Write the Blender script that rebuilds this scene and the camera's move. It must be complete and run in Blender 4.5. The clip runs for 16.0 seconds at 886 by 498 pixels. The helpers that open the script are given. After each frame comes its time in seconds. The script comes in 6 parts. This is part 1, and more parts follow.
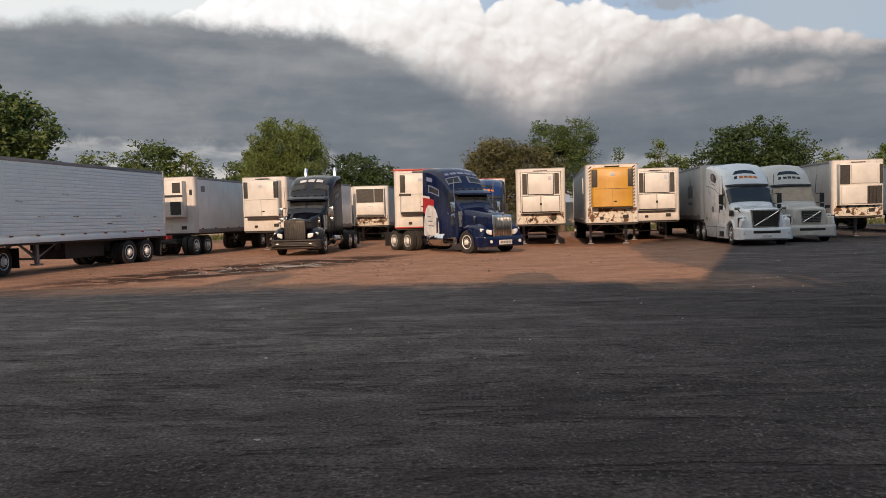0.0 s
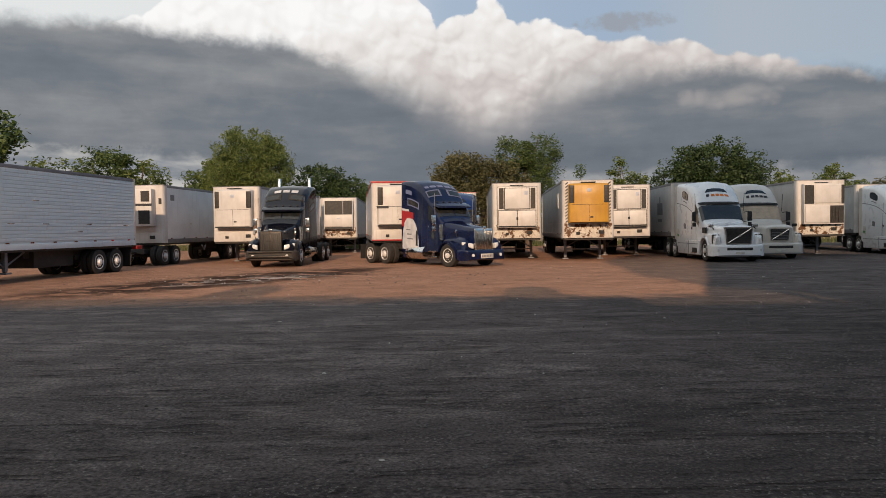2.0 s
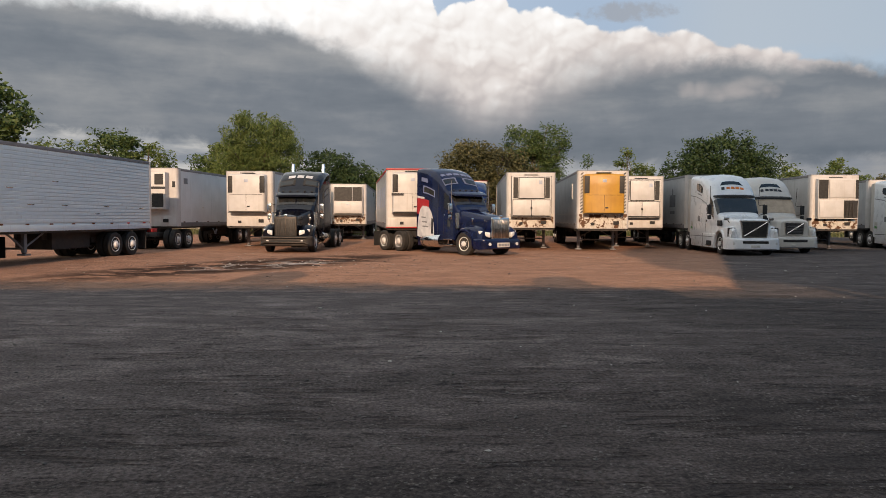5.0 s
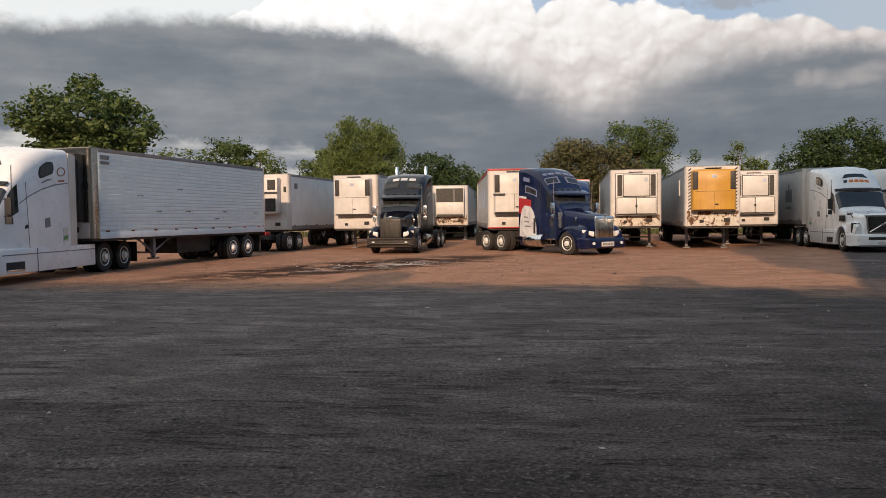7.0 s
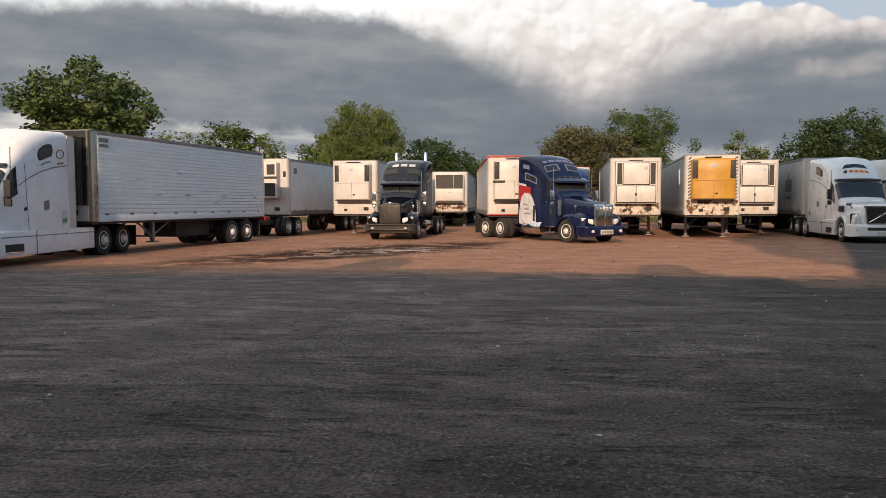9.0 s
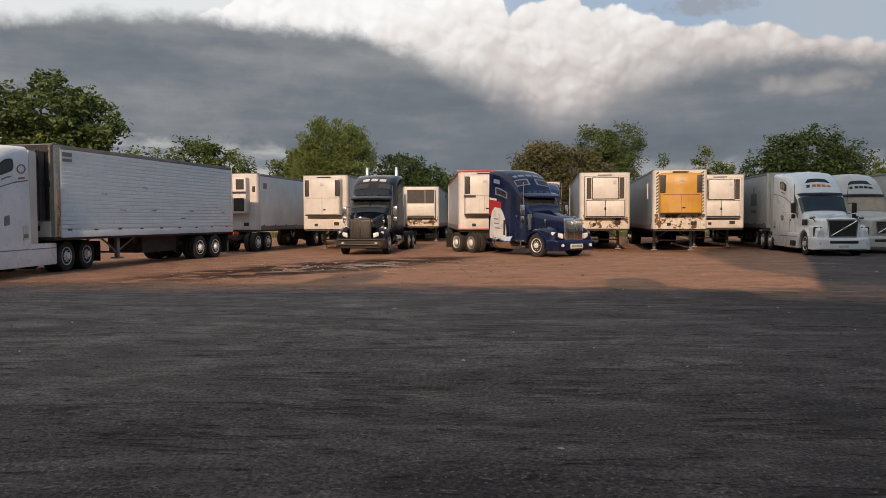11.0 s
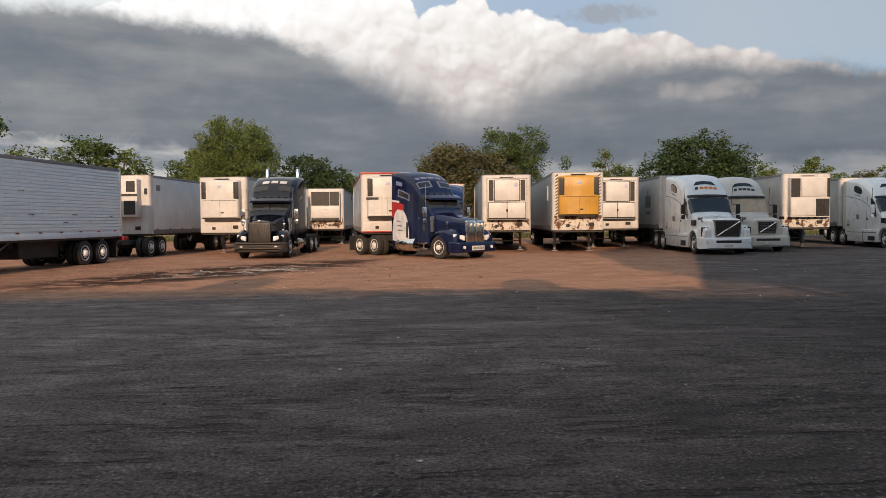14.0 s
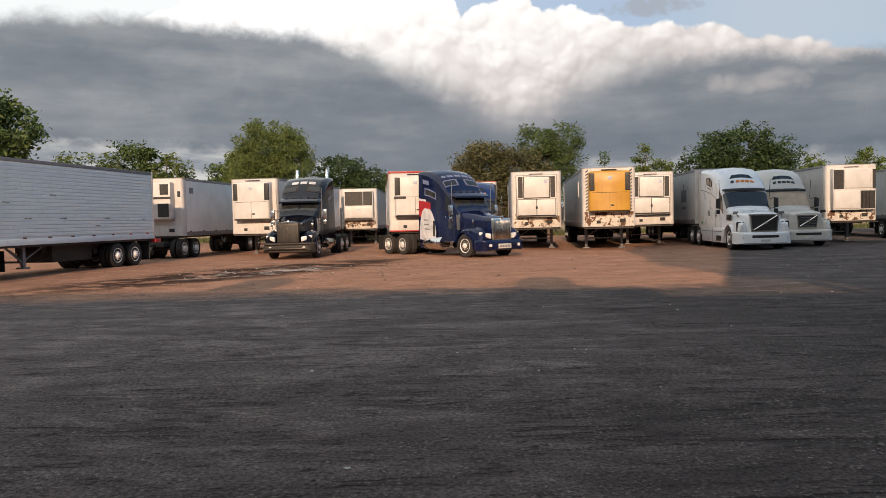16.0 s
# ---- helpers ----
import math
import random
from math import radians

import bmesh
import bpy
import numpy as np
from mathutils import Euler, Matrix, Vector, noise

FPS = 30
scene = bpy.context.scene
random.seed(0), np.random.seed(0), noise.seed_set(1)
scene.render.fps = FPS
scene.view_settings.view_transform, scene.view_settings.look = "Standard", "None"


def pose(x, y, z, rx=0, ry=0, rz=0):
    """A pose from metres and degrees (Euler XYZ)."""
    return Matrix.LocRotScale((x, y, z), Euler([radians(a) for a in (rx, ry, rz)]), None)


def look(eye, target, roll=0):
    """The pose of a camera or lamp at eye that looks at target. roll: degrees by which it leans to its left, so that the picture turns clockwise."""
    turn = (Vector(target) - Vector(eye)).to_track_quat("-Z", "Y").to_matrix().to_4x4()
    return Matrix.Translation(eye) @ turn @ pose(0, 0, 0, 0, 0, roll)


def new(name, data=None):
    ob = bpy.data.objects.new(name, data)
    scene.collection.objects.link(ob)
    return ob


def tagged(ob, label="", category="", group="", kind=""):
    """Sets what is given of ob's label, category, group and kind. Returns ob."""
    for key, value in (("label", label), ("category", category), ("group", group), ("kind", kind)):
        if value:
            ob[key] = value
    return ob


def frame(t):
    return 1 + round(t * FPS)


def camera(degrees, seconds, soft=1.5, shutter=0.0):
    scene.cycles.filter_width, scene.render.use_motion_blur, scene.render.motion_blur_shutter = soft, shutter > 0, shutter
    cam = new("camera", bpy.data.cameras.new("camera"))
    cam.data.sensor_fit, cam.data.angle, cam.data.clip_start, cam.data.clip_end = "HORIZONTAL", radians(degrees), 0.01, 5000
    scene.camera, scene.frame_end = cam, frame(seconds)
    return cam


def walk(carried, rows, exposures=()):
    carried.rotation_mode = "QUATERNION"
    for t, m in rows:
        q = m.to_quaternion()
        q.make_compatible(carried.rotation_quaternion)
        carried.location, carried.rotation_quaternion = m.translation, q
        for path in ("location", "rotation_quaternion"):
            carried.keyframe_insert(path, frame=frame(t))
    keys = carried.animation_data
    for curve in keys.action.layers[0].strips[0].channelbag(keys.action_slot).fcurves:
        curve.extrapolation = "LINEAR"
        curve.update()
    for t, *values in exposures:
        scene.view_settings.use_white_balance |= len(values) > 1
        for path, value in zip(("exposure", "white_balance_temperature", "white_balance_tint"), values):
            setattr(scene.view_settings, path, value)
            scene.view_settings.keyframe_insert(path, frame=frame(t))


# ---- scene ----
cam = camera(62.9, 16.0, soft=0.65)

PATH = [
    (0, (0.819, 0.15, 1.71), (0.75, 2.147, 1.619), -1.5),
    (0.5, (0.5, 0.167, 1.715), (0.485, 2.166, 1.733), -0.6),
    (1, (0.139, 0.241, 1.743), (0.043, 2.237, 1.814), 1.3),
    (1.5, (-0.248, 0.253, 1.701), (-0.292, 2.253, 1.679), -0.5),
    (2, (-0.576, 0.348, 1.71), (-0.505, 2.346, 1.654), -0.7),
    (2.5, (-0.869, 0.591, 1.702), (-0.644, 2.578, 1.646), -4.0),
    (3, (-1.095, 0.539, 1.718), (-0.673, 2.492, 1.644), -6.0),
    (3.5, (-1.28, 0.512, 1.733), (-0.859, 2.466, 1.65), -4.8),
    (4, (-1.358, 0.493, 1.743), (-1.105, 2.477, 1.725), -1.7),
    (4.5, (-1.394, 0.419, 1.711), (-1.242, 2.413, 1.671), 0.5),
    (5, (-1.404, 0.436, 1.72), (-1.326, 2.432, 1.631), 0.3),
    (5.2, (-1.42, 0.416, 1.727), (-1.383, 2.413, 1.625), 0.0),
    (7.3, (-1.495, 0.249, 1.733), (-1.699, 2.236, 1.646), -0.6),
    (7.5, (-1.476, 0.236, 1.74), (-1.669, 2.224, 1.642), -0.5),
    (8, (-1.486, 0.24, 1.727), (-1.675, 2.226, 1.582), -0.7),
    (8.5, (-1.494, 0.257, 1.735), (-1.7, 2.241, 1.6), -0.3),
    (8.7, (-1.503, 0.256, 1.736), (-1.705, 2.242, 1.605), -0.2),
    (11, (-1.41, 0.313, 1.714), (-1.531, 2.308, 1.63), -0.2),
    (11.5, (-1.364, 0.317, 1.695), (-1.384, 2.315, 1.619), 0.4),
    (12, (-1.338, 0.335, 1.696), (-1.344, 2.333, 1.597), 0.8),
    (12.5, (-1.306, 0.303, 1.71), (-1.321, 2.301, 1.623), 0.1),
    (13, (-1.189, 0.285, 1.711), (-1.152, 2.282, 1.599), -0.2),
    (13.5, (-1.103, 0.341, 1.71), (-1.027, 2.335, 1.576), -1.1),
    (14, (-0.995, 0.501, 1.746), (-0.873, 2.496, 1.665), -0.5),
    (14.5, (-0.841, 0.601, 1.726), (-0.71, 2.597, 1.688), -0.9),
    (15, (-0.591, 0.688, 1.723), (-0.506, 2.685, 1.67), -0.6),
    (15.5, (-0.326, 0.684, 1.723), (-0.316, 2.677, 1.557), -0.6),
    (16, (-0.152, 0.698, 1.722), (-0.155, 2.697, 1.639), -1.3),
]
EXPOSURE = [
    (0.0, -0.08), (0.5, -0.08), (1.0, -0.30), (1.5, -0.36), (2.0, -0.20), (2.5, -0.18), (3.5, -0.06), (4.0, -0.05), (4.5, -0.18), (5.0, -0.03), (7.5, -0.03), (8.0, 0.17),
    (8.5, 0.14), (11.0, -0.18), (11.5, -0.16), (12.0, -0.06), (13.0, 0.0), (13.5, 0.20), (14.0, -0.05), (14.5, -0.18), (15.0, -0.22), (15.5, 0.02), (16.0, 0.12),
]
walk(cam, [(t, look(eye, target, roll)) for t, eye, target, roll in PATH], EXPOSURE)

# ---- world, sun ----
SUN_AZ, SUN_EL = (0.119, 0.9929), 21.0


class Nodes:
    """A short hand for node trees: every call adds a node and gives its output."""

    def __init__(self, tree):
        self.tree = tree
        tree.nodes.clear()

    def add(self, kind, inputs=(), out=0, **props):
        node = self.tree.nodes.new(kind)
        if "operation" in props:
            node.operation = props["operation"]
        if "use_clamp" in props:
            node.use_clamp = props["use_clamp"]
        if "data_type" in props:
            node.data_type, node.blend_type = props["data_type"], props["blend_type"]
        if "interpolation_type" in props:
            node.interpolation_type = props["interpolation_type"]
        if "feature" in props:
            node.feature = props["feature"]
        if "sky_type" in props:
            node.sky_type, node.sun_disc = props["sky_type"], False
            node.sun_elevation, node.sun_rotation = props["sun_elevation"], props["sun_rotation"]
            node.air_density, node.dust_density = props["air_density"], props["dust_density"]
        for k, v in dict(inputs).items():
            if isinstance(v, bpy.types.NodeSocket):
                self.tree.links.new(v, node.inputs[k])
            else:
                node.inputs[k].default_value = v
        return node.outputs[out] if len(node.outputs) else None

    def math(self, op, a, b=0.0, c=0.0, clamp=False):
        return self.add("ShaderNodeMath", {0: a, 1: b, 2: c}, operation=op, use_clamp=clamp)

    def mix(self, f, a, b, kind="MIX"):
        return self.add("ShaderNodeMix", {0: f, 6: a, 7: b}, out=2, data_type="RGBA", blend_type=kind)

    def ramp(self, f, stops, interpolation="LINEAR"):
        node = self.tree.nodes.new("ShaderNodeValToRGB")
        node.color_ramp.interpolation = interpolation
        el = node.color_ramp.elements
        while len(el) < len(stops):
            el.new(1.0)
        for e, (p, c) in zip(el, stops):
            e.position = p
            e.color = (c, c, c, 1) if not isinstance(c, tuple) else (*c, 1)
        self.tree.links.new(f, node.inputs[0])
        return node.outputs[0]

    def step(self, x, lo, hi):
        return self.add("ShaderNodeMapRange", {0: x, 1: lo, 2: hi, 3: 0.0, 4: 1.0}, interpolation_type="SMOOTHSTEP")

    def noise(self, vec, scale, detail=4.0, rough=0.55, lac=2.0, distort=0.0):
        return self.add("ShaderNodeTexNoise", {"Vector": vec, "Scale": scale, "Detail": detail, "Roughness": rough, "Lacunarity": lac, "Distortion": distort})

    def scaled(self, vec, s, move=(0, 0, 0)):
        return self.add("ShaderNodeMapping", {"Vector": vec, "Scale": s, "Location": move})


world = bpy.data.worlds.new("sky")
scene.world = world
world.use_nodes = True
N = Nodes(world.node_tree)
ray = N.add("ShaderNodeTexCoord", out=0)
parts_xyz = world.node_tree.nodes.new("ShaderNodeSeparateXYZ")
N.tree.links.new(ray, parts_xyz.inputs[0])
sx, sy, sz = parts_xyz.outputs
az = N.math("MULTIPLY", N.math("ARCTAN2", sx, sy), 57.2958)
el = N.math("MULTIPLY", N.math("ARCSINE", sz), 57.2958)
flat = N.add("ShaderNodeCombineXYZ", {0: az, 1: el, 2: 0.0})
# uneven edges of the clouds
big = N.math("SUBTRACT", N.noise(N.scaled(flat, (0.10, 0.16, 1)), 1.0, 5, 0.55), 0.5)
puff = N.math("SUBTRACT", N.noise(N.scaled(flat, (0.42, 0.50, 1), (3, 7, 0)), 1.0, 7, 0.6, 2.1, 0.4), 0.5)
wisp = N.math("SUBTRACT", N.noise(N.scaled(flat, (1.3, 1.6, 1), (8, 3, 0)), 1.0, 6, 0.62), 0.5)
azn = N.math("DIVIDE", N.math("ADD", az, 60.0), 120.0, clamp=True)
warp = N.add("ShaderNodeVectorMath", {0: flat, 1: N.add("ShaderNodeVectorMath", {0: N.add("ShaderNodeTexNoise", {"Vector": flat, "Scale": 0.30, "Detail": 3.0, "Roughness": 0.5}, out=1), 1: (2.2, 2.2, 0.0)}, operation="MULTIPLY")}, operation="ADD")


def heads(vec, size, move):
    """Rounded cloud heads: 1 in the middle of each, 0 in the creases between."""
    d = N.add("ShaderNodeTexVoronoi", {"Vector": N.scaled(vec, (1 / size, 1.15 / size, 1), (move, move * 0.7, 0)), "Scale": 1.0, "Smoothness": 0.18}, feature="SMOOTH_F1")
    return N.math("SUBTRACT", 1.0, N.math("MULTIPLY", d, 1.25), clamp=True)


def billow(vec):
    """Heads on heads, at three sizes."""
    return N.math("ADD", N.math("MULTIPLY", heads(vec, 4.2, 1.3), 0.44), N.math("ADD", N.math("MULTIPLY", heads(vec, 1.8, 4.1), 0.36), N.math("MULTIPLY", heads(vec, 0.8, 2.2), 0.14)))


head = billow(warp)
# the side of each head that is turned from the low sun lies in its own shade
relief = N.math("SUBTRACT", head, billow(N.add("ShaderNodeVectorMath", {0: warp, 1: (-0.28, 0.42, 0.0)}, operation="ADD")))


def over_az(points, top=30.0):
    """A height in degrees that changes with the azimuth, given as (azimuth, degrees)."""
    return N.math("MULTIPLY", N.ramp(azn, [((a + 60) / 120, v / top) for a, v in points], "EASE"), top)


# clear sky and thin high cloud
air = N.add("ShaderNodeTexSky", sky_type="NISHITA", sun_disc=False, sun_elevation=radians(SUN_EL), sun_rotation=math.atan2(-SUN_AZ[0], -SUN_AZ[1]), air_density=1.0, dust_density=1.5)
air = N.mix(1.0, air, (0.13, 0.13, 0.13, 1), "MULTIPLY")
clear = N.mix(0.5, air, (0.28, 0.47, 0.70, 1))
veil = N.step(N.math("ADD", az, N.math("ADD", N.math("MULTIPLY", el, -0.4), N.math("MULTIPLY", big, 9.0))), 38.5, 31.0)
veil = N.math("MULTIPLY", veil, N.step(N.math("ADD", el, N.math("MULTIPLY", big, 8.0)), 6.0, 12.0))
veil_col = N.ramp(azn, [(0.30, (0.93, 0.94, 0.92)), (0.44, (0.92, 0.93, 0.93)), (0.53, (0.45, 0.55, 0.69)), (0.62, (0.41, 0.51, 0.65)), (0.70, (0.48, 0.54, 0.61)), (0.80, (0.45, 0.52, 0.60))], "EASE")
base = N.mix(N.math("MULTIPLY", veil, 0.92), clear, veil_col)
# the bright heaped cloud behind
heap_top = over_az([(-60, 13.0), (-25, 14.0), (-20.5, 15.2), (-17.5, 18.2), (-13, 20.8), (-9, 22.5), (-3, 21.0), (-0.5, 18.8), (2.0, 16.2), (4.0, 17.0), (6, 17.9), (8.4, 16.6), (12, 15.0), (15, 14.3), (20, 13.8), (24, 12.7), (29, 11.4), (34, 9.6), (60, 7)])
rough_top = N.math("SUBTRACT", 2.9, N.math("MULTIPLY", N.step(az, 8.0, 16.0), 1.5))
heap_edge = N.math("ADD", N.math("SUBTRACT", heap_top, el), N.math("ADD", N.math("MULTIPLY", puff, 1.2), N.math("MULTIPLY", N.math("SUBTRACT", head, 0.42), rough_top)))
heap = N.step(heap_edge, 0.0, 0.40)
lit = N.math("ADD", N.math("MULTIPLY", relief, 0.48), N.math("ADD", N.math("MULTIPLY", N.math("SUBTRACT", head, 0.42), 0.34), N.math("ADD", N.math("MULTIPLY", wisp, 0.05), N.math("MULTIPLY", N.math("SUBTRACT", el, 13.0), 0.060))))
lit = N.math("ADD", N.math("ADD", lit, 0.66), N.math("SUBTRACT", N.math("MULTIPLY", N.step(az, 2.0, -14.0), 0.16), N.math("MULTIPLY", N.step(az, 6.0, 17.0), 0.15)))
heap_col = N.ramp(lit, [(0.0, (0.40, 0.37, 0.37)), (0.25, (0.56, 0.51, 0.50)), (0.45, (0.74, 0.68, 0.65)), (0.66, (0.92, 0.88, 0.85)), (1.0, (1.10, 1.09, 1.08))])
sky = N.mix(heap, base, heap_col)
# the grey layer in front of it
deck_top = over_az([(-60, 13.4), (-34, 13.6), (-27, 14.5), (-19, 14.8), (-11, 14.1), (-6.5, 13.2), (-2, 11.4), (1.5, 9.6), (5, 7.9), (8, 8.4), (11, 10.4), (14, 11.3), (21, 11.5), (29, 10.9), (40, 8.4)])
deck_edge = N.math("ADD", N.math("SUBTRACT", deck_top, el), N.math("ADD", N.math("MULTIPLY", big, 2.0), N.math("ADD", N.math("MULTIPLY", puff, 1.5), N.math("MULTIPLY", wisp, 0.6))))
soft_deck = N.math("MULTIPLY", N.math("MULTIPLY", N.step(az, -8.0, 3.0), N.step(az, 24.0, 11.0)), 2.0)
deck = N.step(deck_edge, N.math("SUBTRACT", -0.6, soft_deck), N.math("ADD", 0.9, soft_deck))
shade = N.noise(N.scaled(flat, (0.07, 0.30, 1), (5, 2, 0)), 1.0, 5, 0.55)
deck_col = N.ramp(N.math("ADD", N.math("MULTIPLY", shade, 0.8), N.math("ADD", N.math("MULTIPLY", puff, 0.18), N.math("MULTIPLY", N.math("SUBTRACT", el, 6.0), 0.014))), [(0.20, (0.135, 0.160, 0.192)), (0.42, (0.200, 0.222, 0.252)), (0.60, (0.30, 0.31, 0.325)), (0.8, (0.47, 0.45, 0.44))])
sky = N.mix(deck, sky, deck_col)
# a small lit bank low in the grey
bank_d = N.math("ADD", N.math("POWER", N.math("DIVIDE", N.math("SUBTRACT", az, 23.5), 4.2), 2.0), N.math("POWER", N.math("DIVIDE", N.math("SUBTRACT", el, 9.3), 0.9), 2.0))
bank = N.step(N.math("SUBTRACT", bank_d, N.math("MULTIPLY", N.math("SUBTRACT", head, 0.4), 2.5)), 1.3, 0.0)
sky = N.mix(N.math("MULTIPLY", bank, 0.42), sky, (0.60, 0.53, 0.50, 1))
# the pale strip under it
low_top = over_az([(-60, 6.8), (-30, 6.6), (-20, 6.4), (-12, 5.2), (-7, 4.2), (0, 3.6), (8, 3.8), (14, 4.6), (22, 4.8), (30, 4.6), (60, 5)])
low = N.step(N.math("ADD", N.math("SUBTRACT", low_top, el), N.math("ADD", N.math("MULTIPLY", big, 3.0), N.math("MULTIPLY", puff, 2.0))), 0.0, 1.1)
low_pale = N.ramp(azn, [(0.2, (0.72, 0.69, 0.65)), (0.40, (0.66, 0.64, 0.61)), (0.47, (0.42, 0.43, 0.44)), (0.55, (0.42, 0.43, 0.44)), (0.64, (0.44, 0.44, 0.44)), (0.75, (0.36, 0.36, 0.37)), (0.9, (0.40, 0.39, 0.38))])
low_col = N.mix(N.step(N.noise(N.scaled(flat, (0.12, 0.55, 1), (9, 1, 0)), 1.0, 5), 0.34, 0.62), (0.25, 0.275, 0.315, 1), low_pale)
sky = N.mix(N.math("MULTIPLY", low, 0.9), sky, low_col)
# a small dark rag of cloud against the clear part
rag_d = N.math("ADD", N.math("POWER", N.math("DIVIDE", N.math("SUBTRACT", az, 16.2), 3.9), 2.0), N.math("POWER", N.math("DIVIDE", N.math("SUBTRACT", el, 15.2), 0.75), 2.0))
rag = N.math("MULTIPLY", N.step(N.math("ADD", rag_d, N.math("ADD", N.math("MULTIPLY", puff, -2.4), N.math("MULTIPLY", wisp, -1.6))), 1.1, 0.2), 0.75)
sky = N.mix(rag, sky, (0.36, 0.38, 0.42, 1))
N.add("ShaderNodeOutputWorld", {0: N.add("ShaderNodeBackground", {0: sky, 1: 1.0})})

sun = new("sun", bpy.data.lights.new("sun", "SUN"))
sun.data.energy, sun.data.angle, sun.data.color = 4.4, radians(0.6), (1.0, 0.69, 0.46)
sun.matrix_world = look((-SUN_AZ[0] * 60, -SUN_AZ[1] * 60, 60 * math.tan(radians(SUN_EL))), (0, 0, 0))

# ---- materials ----


def surface(name, base, rough=0.5, metal=0.0, other=None, dirt=None, grain=6.0, streak=0.0, bump=0.02, coat=0.0, patch=(0.62, 0.72), fine=40.0):
    """Paint, metal, rubber and the like: the base colour varies softly to other, with dirt in patches and in runs."""
    m = bpy.data.materials.new(name)
    m.use_nodes = True
    n = Nodes(m.node_tree)
    at = n.add("ShaderNodeTexCoord", out=3)
    lift = n.add("ShaderNodeVectorMath", {0: at, 1: n.add("ShaderNodeCombineXYZ", {0: n.math("MULTIPLY", n.add("ShaderNodeObjectInfo", out=5), 37.0)})}, operation="ADD")
    other = other or tuple(c * 0.8 for c in base)
    col = n.mix(n.step(n.noise(lift, grain, 5), 0.35, 0.68), (*base, 1), (*other, 1))
    rgh = n.math("ADD", rough - 0.08, n.math("MULTIPLY", n.noise(lift, grain * 2.3, 3), 0.18))
    if dirt:
        spots = n.step(n.noise(lift, grain * 0.6, 8, 0.68), *patch)
        if streak:
            runs = n.step(n.noise(n.scaled(lift, (7, 7, 0.35)), 1.0, 5, 0.6), 0.52, 0.8)
            spots = n.math("MAXIMUM", spots, n.math("MULTIPLY", runs, streak))
        col = n.mix(spots, col, (*dirt, 1))
        rgh = n.math("ADD", rgh, n.math("MULTIPLY", spots, 0.25), clamp=True)
    b = n.add("ShaderNodeBump", {"Strength": 0.35, "Distance": bump, "Height": n.noise(lift, fine, 4)})
    n.add("ShaderNodeOutputMaterial", {0: n.add("ShaderNodeBsdfPrincipled", {"Base Color": col, "Roughness": rgh, "Metallic": metal, "Coat Weight": coat, "Coat Roughness": 0.08, "Normal": b})})
    return m


def leaf_surface(name, a, b, c):
    m = bpy.data.materials.new(name)
    m.use_nodes = True
    n = Nodes(m.node_tree)
    pick = n.add("ShaderNodeNewGeometry", out=8)
    col = n.ramp(n.math("ADD", n.math("MULTIPLY", pick, 0.7), n.math("MULTIPLY", n.noise(n.add("ShaderNodeTexCoord", out=3), 0.8, 3), 0.4)), [(0.2, a), (0.55, b), (0.9, c)])
    d = n.add("ShaderNodeBsdfPrincipled", {"Base Color": col, "Roughness": 0.6})
    t = n.add("ShaderNodeBsdfTranslucent", {0: col})
    n.add("ShaderNodeOutputMaterial", {0: n.add("ShaderNodeMixShader", {0: 0.25, 1: d, 2: t})})
    return m


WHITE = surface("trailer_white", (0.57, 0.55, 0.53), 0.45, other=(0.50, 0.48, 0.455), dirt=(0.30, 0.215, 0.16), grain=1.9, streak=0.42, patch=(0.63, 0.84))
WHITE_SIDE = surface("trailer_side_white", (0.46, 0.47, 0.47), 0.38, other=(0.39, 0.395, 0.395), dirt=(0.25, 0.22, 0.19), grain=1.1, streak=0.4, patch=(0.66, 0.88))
PEELED = surface("peeled_white", (0.62, 0.59, 0.53), 0.55, other=(0.52, 0.48, 0.41), dirt=(0.11, 0.052, 0.024), grain=5.0, streak=0.6, patch=(0.50, 0.545))
UNIT_WHITE = surface("unit_white", (0.59, 0.575, 0.555), 0.38, other=(0.52, 0.505, 0.48), dirt=(0.34, 0.26, 0.20), grain=1.9, streak=0.34, patch=(0.64, 0.86))
UNIT_YELLOW = surface("unit_yellow", (0.50, 0.27, 0.035), 0.38, other=(0.43, 0.22, 0.03), dirt=(0.26, 0.13, 0.03), grain=1.8, streak=0.45, patch=(0.66, 0.88))
UNIT_BLUE = surface("unit_blue", (0.015, 0.11, 0.32), 0.32, other=(0.02, 0.12, 0.33), dirt=(0.09, 0.11, 0.14), grain=1.8, streak=0.3, patch=(0.70, 0.9))
WHITE_CLEAN = surface("clean_white_side", (0.74, 0.74, 0.73), 0.35, other=(0.66, 0.66, 0.65), dirt=(0.36, 0.32, 0.28), grain=1.1, streak=0.35, patch=(0.68, 0.9))
ALU = surface("ribbed_aluminium", (0.66, 0.76, 0.81), 0.40, 0.10, other=(0.59, 0.69, 0.75), dirt=(0.30, 0.27, 0.24), grain=1.2, streak=0.35, patch=(0.68, 0.9), bump=0.01)
STEEL = surface("bright_steel", (0.52, 0.49, 0.45), 0.12, 1.0, other=(0.42, 0.39, 0.35), dirt=(0.22, 0.18, 0.13), grain=2.5, streak=0.3, patch=(0.66, 0.85), bump=0.004)
CHROME = surface("chrome", (0.80, 0.79, 0.77), 0.12, 1.0, other=(0.70, 0.69, 0.67), grain=4, bump=0.003)
GREY_RAIL = surface("grey_rail", (0.22, 0.22, 0.23), 0.55, 0.3, dirt=(0.20, 0.15, 0.11), grain=2.5)
